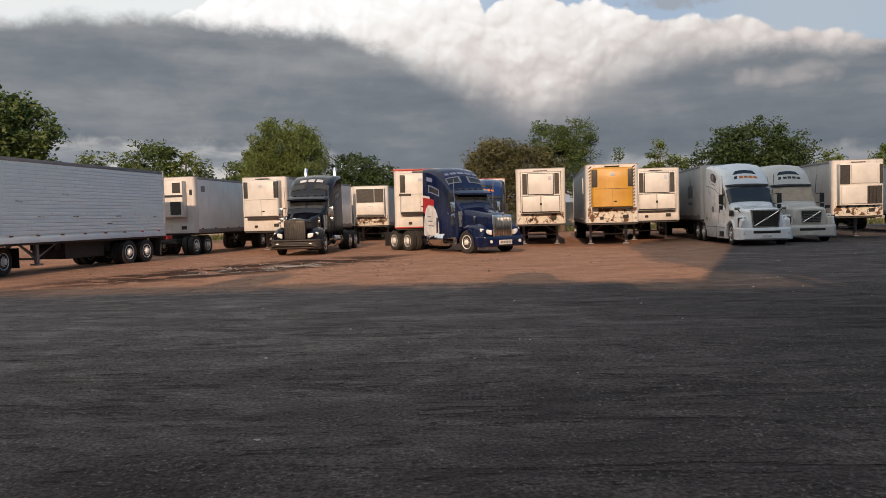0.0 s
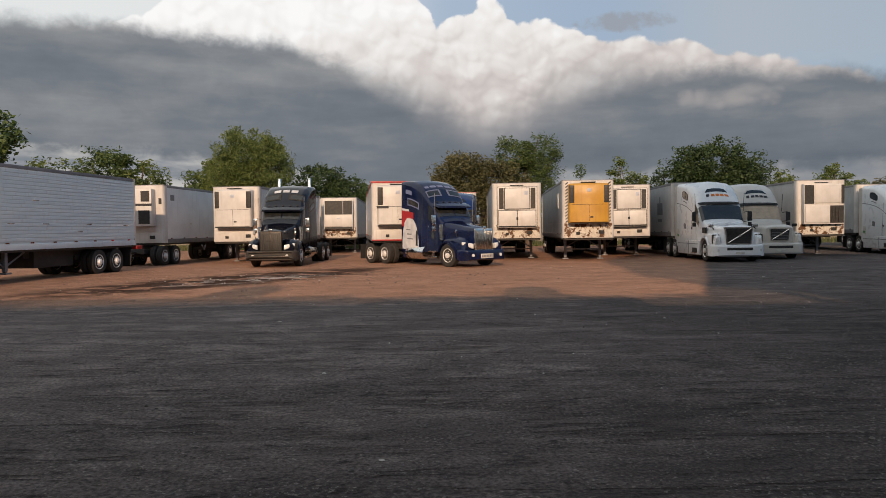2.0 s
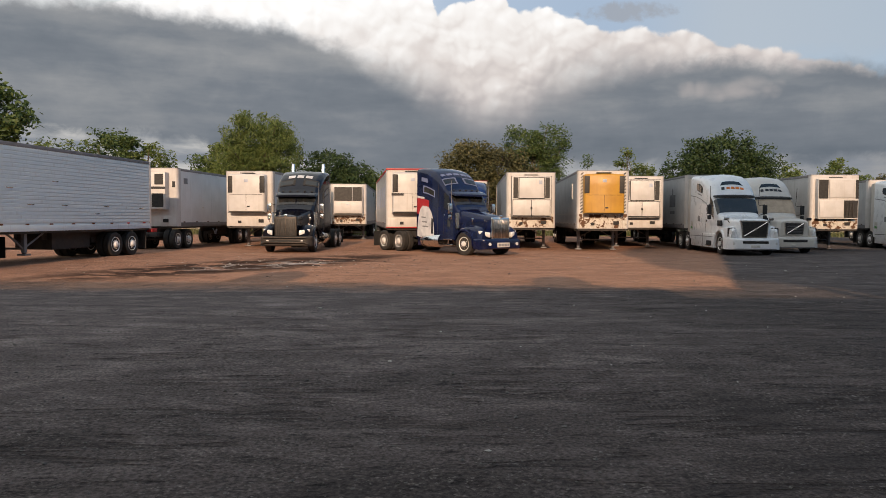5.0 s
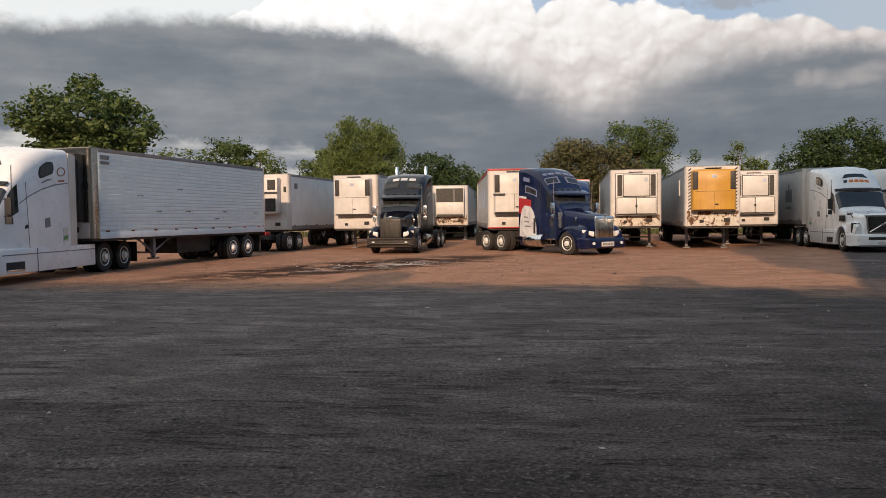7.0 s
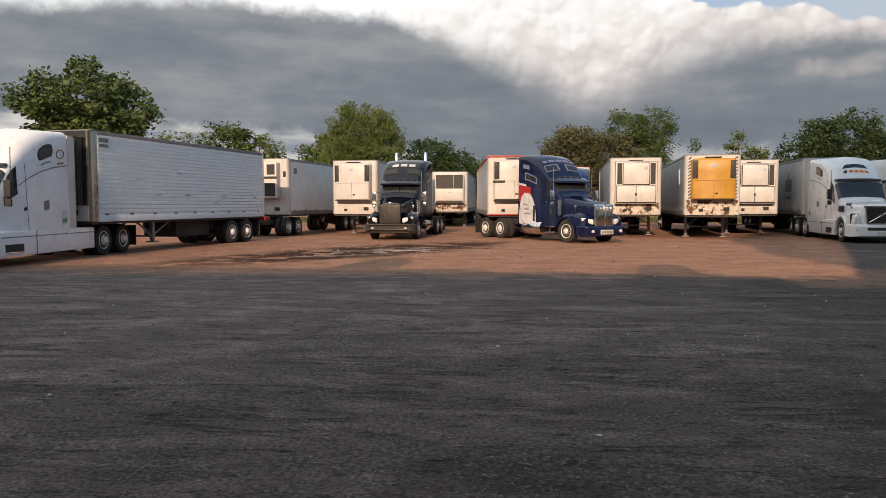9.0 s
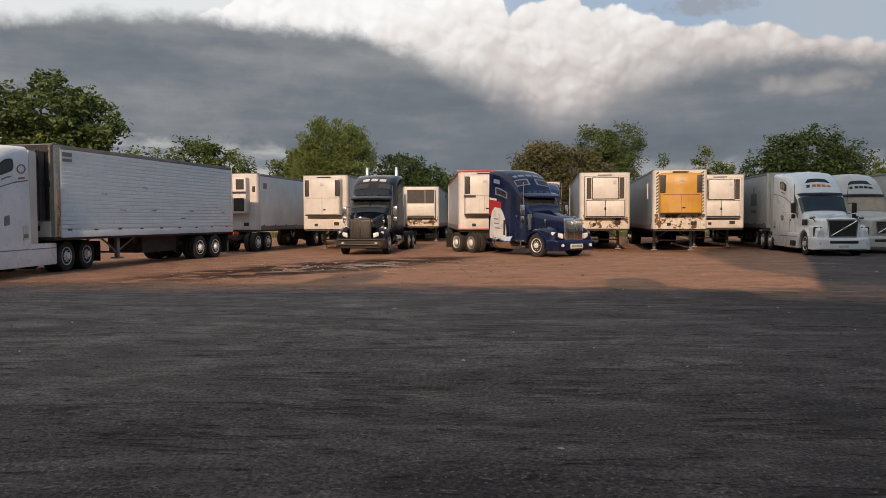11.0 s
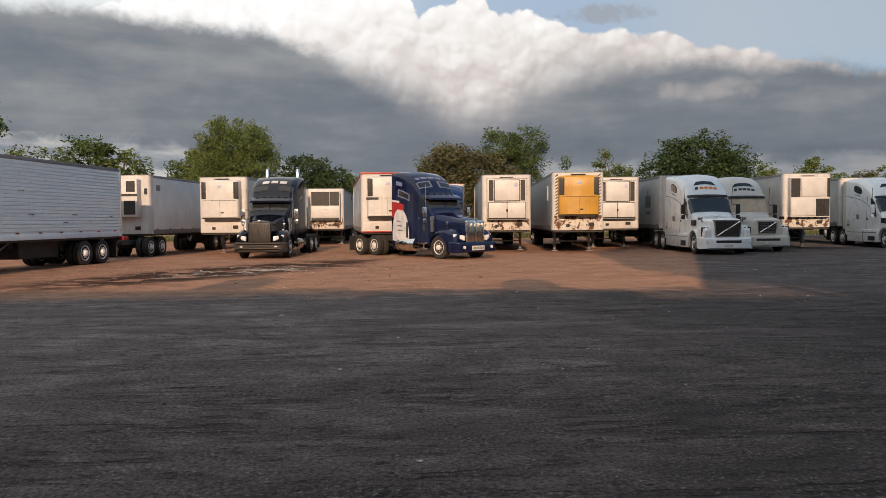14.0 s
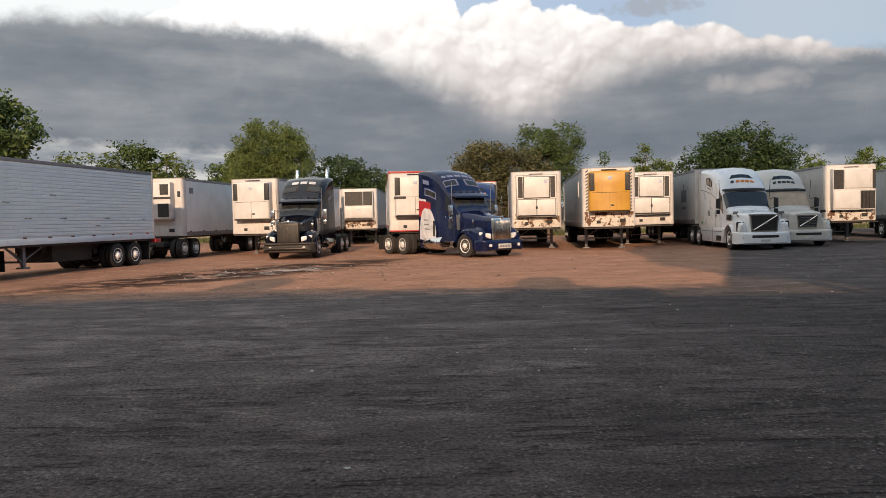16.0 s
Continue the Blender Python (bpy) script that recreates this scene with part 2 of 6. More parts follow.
DARK_STEEL = surface("chassis_black", (0.030, 0.028, 0.027), 0.65, 0.1, other=(0.05, 0.042, 0.035), dirt=(0.13, 0.085, 0.055), grain=3.0, streak=0.2)
DUSTY = surface("dusty_undercarriage", (0.09, 0.075, 0.062), 0.8, other=(0.06, 0.05, 0.043), dirt=(0.16, 0.10, 0.065), grain=3.0)
RUBBER = surface("tyre_rubber", (0.020, 0.019, 0.018), 0.82, other=(0.032, 0.028, 0.024), dirt=(0.11, 0.075, 0.052), grain=5.0, patch=(0.66, 0.84))
RIM_WHITE = surface("white_rim", (0.84, 0.83, 0.81), 0.45, 0.0, dirt=(0.50, 0.43, 0.36), grain=6, patch=(0.72, 0.95))
RIM_ALU = surface("polished_rim", (0.86, 0.85, 0.83), 0.24, 0.18, dirt=(0.34, 0.27, 0.21), grain=6, patch=(0.68, 0.92))
GRILLE = surface("black_grille", (0.018, 0.018, 0.018), 0.5, 0.2, other=(0.035, 0.033, 0.03), grain=8)
SEAL = surface("black_seal", (0.02, 0.02, 0.02), 0.7, grain=8)
NAVY = surface("navy_paint", (0.005, 0.010, 0.048), 0.13, 0.0, other=(0.004, 0.007, 0.028), dirt=(0.035, 0.033, 0.04), grain=1.5, streak=0.08, patch=(0.80, 1.0), coat=0.08, bump=0.003)
BLACKBLUE = surface("black_blue_paint", (0.004, 0.005, 0.012), 0.12, 0.0, other=(0.003, 0.004, 0.009), dirt=(0.016, 0.014, 0.013), grain=1.5, streak=0.05, patch=(0.84, 1.0), coat=0.12, bump=0.003)
BLUE = surface("blue_paint", (0.008, 0.024, 0.105), 0.16, 0.0, other=(0.006, 0.018, 0.08), dirt=(0.04, 0.04, 0.045), grain=1.5, streak=0.15, patch=(0.80, 1.0), coat=0.25, bump=0.003)
CAB_WHITE = surface("cab_white", (0.80, 0.81, 0.82), 0.28, other=(0.74, 0.75, 0.76), dirt=(0.38, 0.35, 0.31), grain=1.3, streak=0.15, patch=(0.70, 0.95), coat=0.5, bump=0.003)
CAB_CREAM = surface("cab_cream", (0.62, 0.58, 0.52), 0.32, other=(0.55, 0.51, 0.46), dirt=(0.34, 0.29, 0.23), grain=1.3, streak=0.2, patch=(0.68, 0.92), coat=0.4, bump=0.003)
CAR_PAINT = surface("car_charcoal", (0.008, 0.009, 0.013), 0.22, 0.0, dirt=(0.03, 0.027, 0.024), grain=2.0, coat=0.4, patch=(0.74, 1.0), bump=0.003)
RED = surface("red_paint", (0.36, 0.020, 0.024), 0.4, dirt=(0.16, 0.06, 0.05), grain=3)
ART_WHITE = surface("art_white", (0.62, 0.62, 0.63), 0.4, other=(0.42, 0.43, 0.45), grain=2.4)
ORANGE = surface("orange_letter", (0.72, 0.20, 0.02), 0.4, grain=6)
BRONZE = surface("dark_bronze", (0.050, 0.042, 0.034), 0.4, 0.5, other=(0.035, 0.03, 0.026), grain=6)
PAINTED_BLUE = surface("pale_blue_letter", (0.15, 0.18, 0.30), 0.4, grain=6)
RUST_INK = surface("rust_letter", (0.36, 0.13, 0.07), 0.5, grain=6)
GRASS_INK = surface("green_letter", (0.10, 0.30, 0.09), 0.5, grain=6)
INK = surface("black_letter", (0.02, 0.02, 0.022), 0.5, grain=6)
PALE_BLUE = surface("dull_blue_trim", (0.13, 0.15, 0.23), 0.4, grain=6)
PALE = surface("pale_letter", (0.42, 0.46, 0.55), 0.4, grain=6)
BLUE_INK = surface("blue_letter", (0.03, 0.05, 0.18), 0.4, grain=6)
LAMP = surface("lamp_lens", (0.86, 0.86, 0.84), 0.10, 0.12, other=(0.66, 0.66, 0.65), grain=9, coat=0.8, bump=0.004)
AMBER = surface("amber_lens", (0.13, 0.040, 0.012), 0.25, grain=9)
REDLENS = surface("red_lens", (0.45, 0.02, 0.015), 0.25, grain=9)
PLATE = surface("plate_white", (0.62, 0.60, 0.55), 0.5, grain=9)
SHADE_BEIGE = surface("sun_screen", (0.46, 0.36, 0.26), 0.6, grain=4)
CONCRETE = surface("wall_concrete", (0.34, 0.30, 0.25), 0.85, other=(0.26, 0.23, 0.19), dirt=(0.17, 0.145, 0.12), grain=0.8, streak=0.5, patch=(0.60, 0.8))
PLASTER = surface("plaster", (0.36, 0.33, 0.29), 0.85, other=(0.30, 0.27, 0.23), dirt=(0.22, 0.19, 0.16), grain=0.5, streak=0.4)
BARK = surface("bark", (0.13, 0.095, 0.068), 0.9, other=(0.075, 0.055, 0.04), grain=9, bump=0.05)
STONE = surface("pebble", (0.15, 0.135, 0.12), 0.85, other=(0.09, 0.082, 0.075), grain=20)
PALE_STONE = surface("pale_pebble", (0.50, 0.47, 0.42), 0.8, grain=20)
LEAF_LIGHT = leaf_surface("leaf_light", (0.045, 0.075, 0.015), (0.100, 0.145, 0.030), (0.17, 0.205, 0.055))
LEAF_MID = leaf_surface("leaf_mid", (0.028, 0.055, 0.013), (0.064, 0.108, 0.024), (0.120, 0.160, 0.045))
LEAF_DARK = leaf_surface("leaf_dark", (0.015, 0.034, 0.010), (0.032, 0.066, 0.016), (0.070, 0.104, 0.028))
LEAF_OLIVE = leaf_surface("leaf_olive", (0.044, 0.047, 0.017), (0.085, 0.086, 0.030), (0.155, 0.14, 0.06))
GRASS = leaf_surface("grass", (0.05, 0.065, 0.02), (0.09, 0.11, 0.035), (0.16, 0.15, 0.06))

GLASS = bpy.data.materials.new("cab_glass")
GLASS.use_nodes = True
_n = Nodes(GLASS.node_tree)
_dust = _n.step(_n.noise(_n.add("ShaderNodeTexCoord", out=3), 2.0, 5), 0.35, 0.8)
_n.add("ShaderNodeOutputMaterial", {0: _n.add("ShaderNodeBsdfPrincipled", {"Base Color": _n.mix(_dust, (0.012, 0.015, 0.017, 1), (0.034, 0.031, 0.028, 1)), "Roughness": _n.math("ADD", 0.05, _n.math("MULTIPLY", _dust, 0.2)), "IOR": 1.5, "Coat Weight": 0.5})})


def ground_surface():
    m = bpy.data.materials.new("yard_ground")
    m.use_nodes = True
    n = Nodes(m.node_tree)
    at = n.add("ShaderNodeTexCoord", out=3)
    sep = n.tree.nodes.new("ShaderNodeSeparateXYZ")
    n.tree.links.new(at, sep.inputs[0])
    gx, gy = sep.outputs[0], sep.outputs[1]
    wide = n.noise(at, 0.12, 4)
    mid = n.noise(at, 0.9, 6, 0.6)
    tracks = n.noise(n.add("ShaderNodeMapping", {"Vector": at, "Scale": (0.45, 1.15, 1), "Rotation": (0, 0, -0.12)}), 1.0, 8, 0.70, 2.1, 1.2)
    ruts = n.noise(n.add("ShaderNodeMapping", {"Vector": at, "Scale": (1.3, 3.4, 1), "Location": (4, 1, 0), "Rotation": (0, 0, 0.16)}), 1.0, 5, 0.6)
    fine = n.noise(at, 28.0, 5, 0.7)
    grit = n.noise(at, 90.0, 3, 0.7)
    # dark rolled gravel, brown dirt towards the parked trailers; sun and shade painted in
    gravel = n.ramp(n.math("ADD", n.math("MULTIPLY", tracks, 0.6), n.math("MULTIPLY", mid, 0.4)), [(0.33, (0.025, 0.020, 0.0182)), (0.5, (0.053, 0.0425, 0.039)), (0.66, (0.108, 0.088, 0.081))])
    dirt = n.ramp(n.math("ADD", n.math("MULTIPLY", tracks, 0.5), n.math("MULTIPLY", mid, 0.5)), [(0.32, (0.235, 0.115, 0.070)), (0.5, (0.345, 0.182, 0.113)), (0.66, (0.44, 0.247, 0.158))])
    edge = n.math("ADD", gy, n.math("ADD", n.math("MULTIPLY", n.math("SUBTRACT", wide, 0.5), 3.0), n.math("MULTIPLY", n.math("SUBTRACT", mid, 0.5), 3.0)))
    # the border follows the cast shadow's edge: brown in sun, grey in shade
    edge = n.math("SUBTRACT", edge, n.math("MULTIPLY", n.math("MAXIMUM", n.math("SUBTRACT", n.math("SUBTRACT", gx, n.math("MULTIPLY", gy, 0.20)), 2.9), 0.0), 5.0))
    sunlit_dirt = n.step(edge, 16.6, 18.8)
    # gravel tone graded to match the shade: lighter far off and to the left
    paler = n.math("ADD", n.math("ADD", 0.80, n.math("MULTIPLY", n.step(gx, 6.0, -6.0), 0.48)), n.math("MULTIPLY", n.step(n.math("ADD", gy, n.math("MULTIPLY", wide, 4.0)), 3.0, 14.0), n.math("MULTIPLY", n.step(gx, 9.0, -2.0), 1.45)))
    # painted lighter on the far right too, for the sunlit wedge there
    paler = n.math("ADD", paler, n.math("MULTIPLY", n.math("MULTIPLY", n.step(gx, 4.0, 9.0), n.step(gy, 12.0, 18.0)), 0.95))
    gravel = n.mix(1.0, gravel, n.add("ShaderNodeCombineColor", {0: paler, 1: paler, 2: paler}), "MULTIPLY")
    col = n.mix(sunlit_dirt, gravel, dirt)
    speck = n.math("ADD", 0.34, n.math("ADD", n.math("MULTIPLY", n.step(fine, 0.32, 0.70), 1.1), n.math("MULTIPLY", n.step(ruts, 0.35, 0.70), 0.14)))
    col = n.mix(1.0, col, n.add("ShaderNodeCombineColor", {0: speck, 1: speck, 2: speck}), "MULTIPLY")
    # old wheel lines pressed into the gravel
    lines = n.noise(n.add("ShaderNodeMapping", {"Vector": at, "Scale": (0.14, 0.85, 1), "Location": (7, 2, 0), "Rotation": (0, 0, 0.09)}), 1.0, 4, 0.55, 2.2, 0.3)
    lines = n.math("MULTIPLY", n.step(n.math("ABSOLUTE", n.math("SUBTRACT", lines, 0.5)), 0.035, 0.004), n.math("MULTIPLY", n.step(mid, 0.42, 0.58), n.math("SUBTRACT", 1.0, sunlit_dirt)))
    col = n.mix(n.math("MULTIPLY", lines, 0.75), col, n.mix(1.0, col, (0.38, 0.36, 0.35, 1), "MULTIPLY"))
    # churned wet mud and a pale washed-out patch
    lx, ly = n.math("ADD", gx, 6.9), n.math("SUBTRACT", gy, 26.4)
    along = n.math("ADD", n.math("MULTIPLY", lx, 0.55), n.math("MULTIPLY", ly, 0.835))
    across = n.math("SUBTRACT", n.math("MULTIPLY", lx, 0.835), n.math("MULTIPLY", ly, 0.55))
    md = n.math("ADD", n.math("POWER", n.math("DIVIDE", along, 9.0), 2.0), n.math("POWER", n.math("DIVIDE", across, 2.7), 2.0))
    churn = n.noise(n.scaled(at, (0.6, 1.1, 1)), 1.0, 7, 0.68, 2.0, 0.6)
    rutted = n.noise(n.scaled(at, (0.55, 0.85, 1), (3, 1, 0)), 1.0, 7, 0.66, 2.0, 0.5)
    mud = n.math("MULTIPLY", n.step(n.math("ADD", md, n.math("MULTIPLY", n.math("SUBTRACT", churn, 0.5), 1.2)), 1.25, 0.35), n.step(rutted, 0.42, 0.49))
    col = n.mix(n.math("MULTIPLY", mud, 0.96), col, n.mix(churn, (0.016, 0.010, 0.008, 1), (0.070, 0.040, 0.028, 1)))
    pd = n.math("ADD", n.math("POWER", n.math("DIVIDE", n.math("ADD", n.math("ADD", gx, 6.3), n.math("MULTIPLY", n.math("SUBTRACT", gy, 26.2), -0.6)), 1.7), 2.0), n.math("POWER", n.math("DIVIDE", n.math("SUBTRACT", gy, 26.2), 3.2), 2.0))
    pale = n.math("MULTIPLY", n.step(pd, 1.2, 0.2), n.step(n.noise(n.scaled(at, (0.8, 1.6, 1), (2, 5, 0)), 1.0, 7, 0.7), 0.50, 0.58))
    col = n.mix(pale, col, (0.47, 0.43, 0.40, 1))
    col = n.mix(n.step(n.noise(at, 14.0, 2), 0.70, 0.76), col, n.mix(0.5, col, (0.30, 0.27, 0.24, 1)))
    chips = n.math("MULTIPLY", n.step(n.noise(at, 26.0, 4, 0.65), 0.56, 0.66), n.step(n.noise(at, 2.2, 5, 0.6), 0.40, 0.62))
    pits = n.step(n.noise(n.scaled(at, (0.6, 1.3, 1)), 5.5, 8, 0.78), 0.46, 0.36)
    col = n.mix(n.math("MULTIPLY", chips, 0.9), col, n.mix(0.42, col, (0.42, 0.38, 0.34, 1)))
    col = n.mix(n.math("MULTIPLY", pits, 0.95), col, n.mix(1.0, col, (0.18, 0.17, 0.165, 1), "MULTIPLY"))
    far = n.step(gy, 64.0, 71.0)
    col = n.mix(far, col, n.mix(mid, (0.06, 0.075, 0.025, 1), (0.15, 0.14, 0.06, 1)))
    spec = n.math("SUBTRACT", 0.22, n.math("MULTIPLY", mud, 0.19))
    h = n.math("ADD", n.math("ADD", n.math("MULTIPLY", fine, 0.35), n.math("MULTIPLY", grit, 0.18)), n.math("ADD", n.math("SUBTRACT", n.math("MULTIPLY", ruts, 1.2), n.math("MULTIPLY", lines, 0.9)), n.math("MULTIPLY", churn, n.math("MULTIPLY", mud, 1.5))))
    b = n.add("ShaderNodeBump", {"Strength": 0.9, "Distance": 0.045, "Height": h})
    n.add("ShaderNodeOutputMaterial", {0: n.add("ShaderNodeBsdfPrincipled", {"Base Color": col, "Roughness": 0.95, "Specular IOR Level": spec, "Normal": b})})
    return m


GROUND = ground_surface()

# ---- mesh helpers ----


def link(name, bm, mat, parent=None, label="", smooth=38):
    """One mesh object from a bmesh; smooth gives the angle under which edges are shaded soft."""
    me = bpy.data.meshes.new(name)
    bmesh.ops.recalc_face_normals(bm, faces=bm.faces)
    for f in bm.faces:
        f.smooth = smooth > 0
    for e in bm.edges:
        if len(e.link_faces) == 2 and e.calc_face_angle(0) > radians(smooth):
            e.smooth = False
    bm.to_mesh(me)
    bm.free()
    me.materials.append(mat)
    ob = new(name, me)
    if parent is not None:
        ob.parent = parent
    return tagged(ob, label)


def part(name, bm, mat, parent, label="", smooth=38):
    return link(name, bm, mat, parent, label, smooth)


SHARED = {}


def shared(key, name, build, mat, parent, place, label=""):
    """A part whose mesh is made once and used by all parts of the same key."""
    if key not in SHARED:
        ob = link(name, build(), mat, parent, label)
        SHARED[key] = ob.data
    else:
        ob = new(name, SHARED[key])
        ob.parent = parent
        tagged(ob, label)
    ob.matrix_basis = place
    return ob


def thing(name, m, label, category, group=""):
    ob = new(name)
    ob.empty_display_size = 0.3
    ob.matrix_basis = m
    return tagged(ob, label, category, group)


def box(x0, x1, y0, y1, z0, z1, bevel=0.0, bm=None, seg=2):
    bm = bm or bmesh.new()
    vs = [bm.verts.new((x, y, z)) for x in (x0, x1) for y in (y0, y1) for z in (z0, z1)]
    fs = [bm.faces.new([vs[i] for i in q]) for q in ((0, 1, 3, 2), (4, 6, 7, 5), (0, 4, 5, 1), (2, 3, 7, 6), (0, 2, 6, 4), (1, 5, 7, 3))]
    if bevel:
        es = {e for f in fs for e in f.edges}
        bmesh.ops.bevel(bm, geom=list(es), offset=bevel, segments=seg, affect="EDGES", profile=0.6)
    return bm


def tube(points, radii, seg=10, bm=None, caps=True):
    """A round bar through points; radii: one number or one for each point."""
    bm = bm or bmesh.new()
    pts = [Vector(p) for p in points]
    if not isinstance(radii, (list, tuple)):
        radii = [radii] * len(pts)
    rings = []
    for i, p in enumerate(pts):
        d = (pts[min(i + 1, len(pts) - 1)] - pts[max(i - 1, 0)]).normalized()
        a = d.orthogonal().normalized() if abs(d.z) > 0.9 else d.cross(Vector((0, 0, 1))).normalized()
        b = d.cross(a)
        rings.append([bm.verts.new(p + radii[i] * (math.cos(2 * math.pi * k / seg) * a + math.sin(2 * math.pi * k / seg) * b)) for k in range(seg)])
    for r, s in zip(rings, rings[1:]):
        for k in range(seg):
            bm.faces.new((r[k], r[(k + 1) % seg], s[(k + 1) % seg], s[k]))
    if caps:
        bm.faces.new(rings[0][::-1])
        bm.faces.new(rings[-1])
    return bm


def lathe_x(profile, seg=28):
    """Turns a profile of (x, radius) round the x axis."""
    bm = bmesh.new()
    rings = [[bm.verts.new((x, r * math.cos(2 * math.pi * k / seg), r * math.sin(2 * math.pi * k / seg))) for k in range(seg)] for x, r in profile]
    for r, s in zip(rings, rings[1:]):
        for k in range(seg):
            bm.faces.new((r[k], r[(k + 1) % seg], s[(k + 1) % seg], s[k]))
    for ring in (rings[0], rings[-1]):
        if (ring[0].co - ring[seg // 2].co).length > 0.01:
            bm.faces.new(ring)
    return bm


class Loft:
    """A body along y: sections (y, half width below, half width above, z below, z above, corner radius, crown)."""

    def __init__(self, rows):
        self.rows = rows

    def at(self, s, u):
        """The point at section s (a fraction goes between two) and u, from 0 low on the -x side over the top to 1 low on the +x side."""
        i = max(0, min(int(s), len(self.rows) - 2))
        f = s - i
        y, wb, wt, z0, z1, r, crown = [a + (b - a) * f for a, b in zip(self.rows[i], self.rows[i + 1])]
        side = -1
        if u > 0.5:
            side, u = 1, 1 - u
        if u < 0.32:
            k = u / 0.32
            k2 = k * k * (3 - 2 * k) * 0.3 + k * 0.7
            x, z = wb + (wt - wb) * k2, z0 + (z1 - r - z0) * k
        elif u < 0.42:
            a = (u - 0.32) / 0.10 * math.pi / 2
            x, z = wt - r + r * math.cos(a), z1 - r + r * math.sin(a)
        else:
            k = (u - 0.42) / 0.08
            x, z = (wt - r) * (1 - k), z1 + crown * (1 - (1 - k) ** 2)
        return Vector((side * x, y, z))

    def normal(self, s, u):
        e = 0.01
        a = self.at(min(s + e, len(self.rows) - 1), u) - self.at(max(s - e, 0), u)
        b = self.at(s, min(u + e, 1)) - self.at(s, max(u - e, 0))
        n = a.cross(b)
        if n.length < 1e-9:
            return Vector((0, 0, 1))
        n.normalize()
        return n if n.dot(self.at(s, u) - self.mid(s)) > 0 else -n

    def mid(self, s):
        return (self.at(s, 0) + self.at(s, 1) + 2 * self.at(s, 0.5)) / 4

    def body(self, cuts=2):
        bm = bmesh.new()
        us = [0, 0.08, 0.16, 0.24, 0.32, 0.345, 0.37, 0.395, 0.42, 0.46, 0.5]
        us = us + [1 - u for u in us[-2::-1]]
        n = (len(self.rows) - 1) * cuts
        rings = [[bm.verts.new(self.at(k / cuts, u)) for u in us] for k in range(n + 1)]
        for r, s in zip(rings, rings[1:]):
            for k in range(len(us) - 1):
                bm.faces.new((r[k], r[k + 1], s[k + 1], s[k]))
            bm.faces.new((r[-1], r[0], s[0], s[-1]))
        bm.faces.new(rings[0][::-1])
        bm.faces.new(rings[-1])
        bmesh.ops.dissolve_degenerate(bm, dist=0.001, edges=bm.edges)
        return bm

    def patch(self, s0, s1, u0, u1, lift=0.012, ns=4, nu=8, sink=0.01, shape=None, bm=None):
        """A panel that lies on the body, proud by lift; shape(a, b) moves its grid places."""
        bm = bm or bmesh.new()
        top, low = [], []
        for i in range(ns + 1):
            ra, rb = [], []
            for j in range(nu + 1):
                a, b = i / ns, j / nu
                if shape:
                    a, b = shape(a, b)
                s, u = s0 + (s1 - s0) * a, u0 + (u1 - u0) * b
                p, n = self.at(s, u), self.normal(s, u)
                ra.append(bm.verts.new(p + n * lift))
                rb.append(bm.verts.new(p - n * sink))
            top.append(ra), low.append(rb)
        for i in range(ns):
            for j in range(nu):
                bm.faces.new((top[i][j], top[i][j + 1], top[i + 1][j + 1], top[i + 1][j]))
                bm.faces.new((low[i][j], low[i + 1][j], low[i + 1][j + 1], low[i][j + 1]))
        rim_t = [top[0][j] for j in range(nu + 1)] + [top[i][nu] for i in range(1, ns + 1)] + [top[ns][j] for j in range(nu - 1, -1, -1)] + [top[i][0] for i in range(ns - 1, 0, -1)]
        rim_l = [low[0][j] for j in range(nu + 1)] + [low[i][nu] for i in range(1, ns + 1)] + [low[ns][j] for j in range(nu - 1, -1, -1)] + [low[i][0] for i in range(ns - 1, 0, -1)]
        for k in range(len(rim_t)):
            q = (k + 1) % len(rim_t)
            bm.faces.new((rim_t[k], rim_t[q], rim_l[q], rim_l[k]))
        return bm

# ---- ground and setting ----


def rise(x, y):
    """The height of the uneven yard."""
    near = min(1.0, max(0.0, (70 - abs(y - 20)) / 30))
    h = 0.035 * noise.noise(Vector((x * 0.12, y * 0.16, 0))) + 0.018 * noise.noise(Vector((x * 0.35, y * 1.1, 4)))
    mud = math.exp(-(((x + 6.5) / 5.0) ** 2 + ((y - 26) / 4.0) ** 2))
    h += mud * 0.07 * noise.noise(Vector((x * 1.0, y * 1.6, 9)))
    return h * near


def build_ground():
    xs = [-2500, -900, -350, -160, -100, -70] + list(np.arange(-52, 58, 0.45)) + [60, 80, 110, 170, 360, 900, 2500]
    ys = [-2500, -800, -250, -90, -40, -20] + list(np.arange(-12, 44, 0.3)) + list(np.arange(44, 84, 1.0)) + [90, 110, 150, 250, 500, 1200, 3000]
    verts = [(x, y, rise(x, y)) for y in ys for x in xs]
    w = len(xs)
    faces = [(j * w + i, j * w + i + 1, (j + 1) * w + i + 1, (j + 1) * w + i) for j in range(len(ys) - 1) for i in range(w - 1)]
    me = bpy.data.meshes.new("ground")
    me.from_pydata(verts, [], faces)
    me.polygons.foreach_set("use_smooth", [True] * len(faces))
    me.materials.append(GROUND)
    tagged(new("ground", me), "gravel yard painted dark in the shade, brown churned dirt in the sun", "ground", kind="structure")


build_ground()


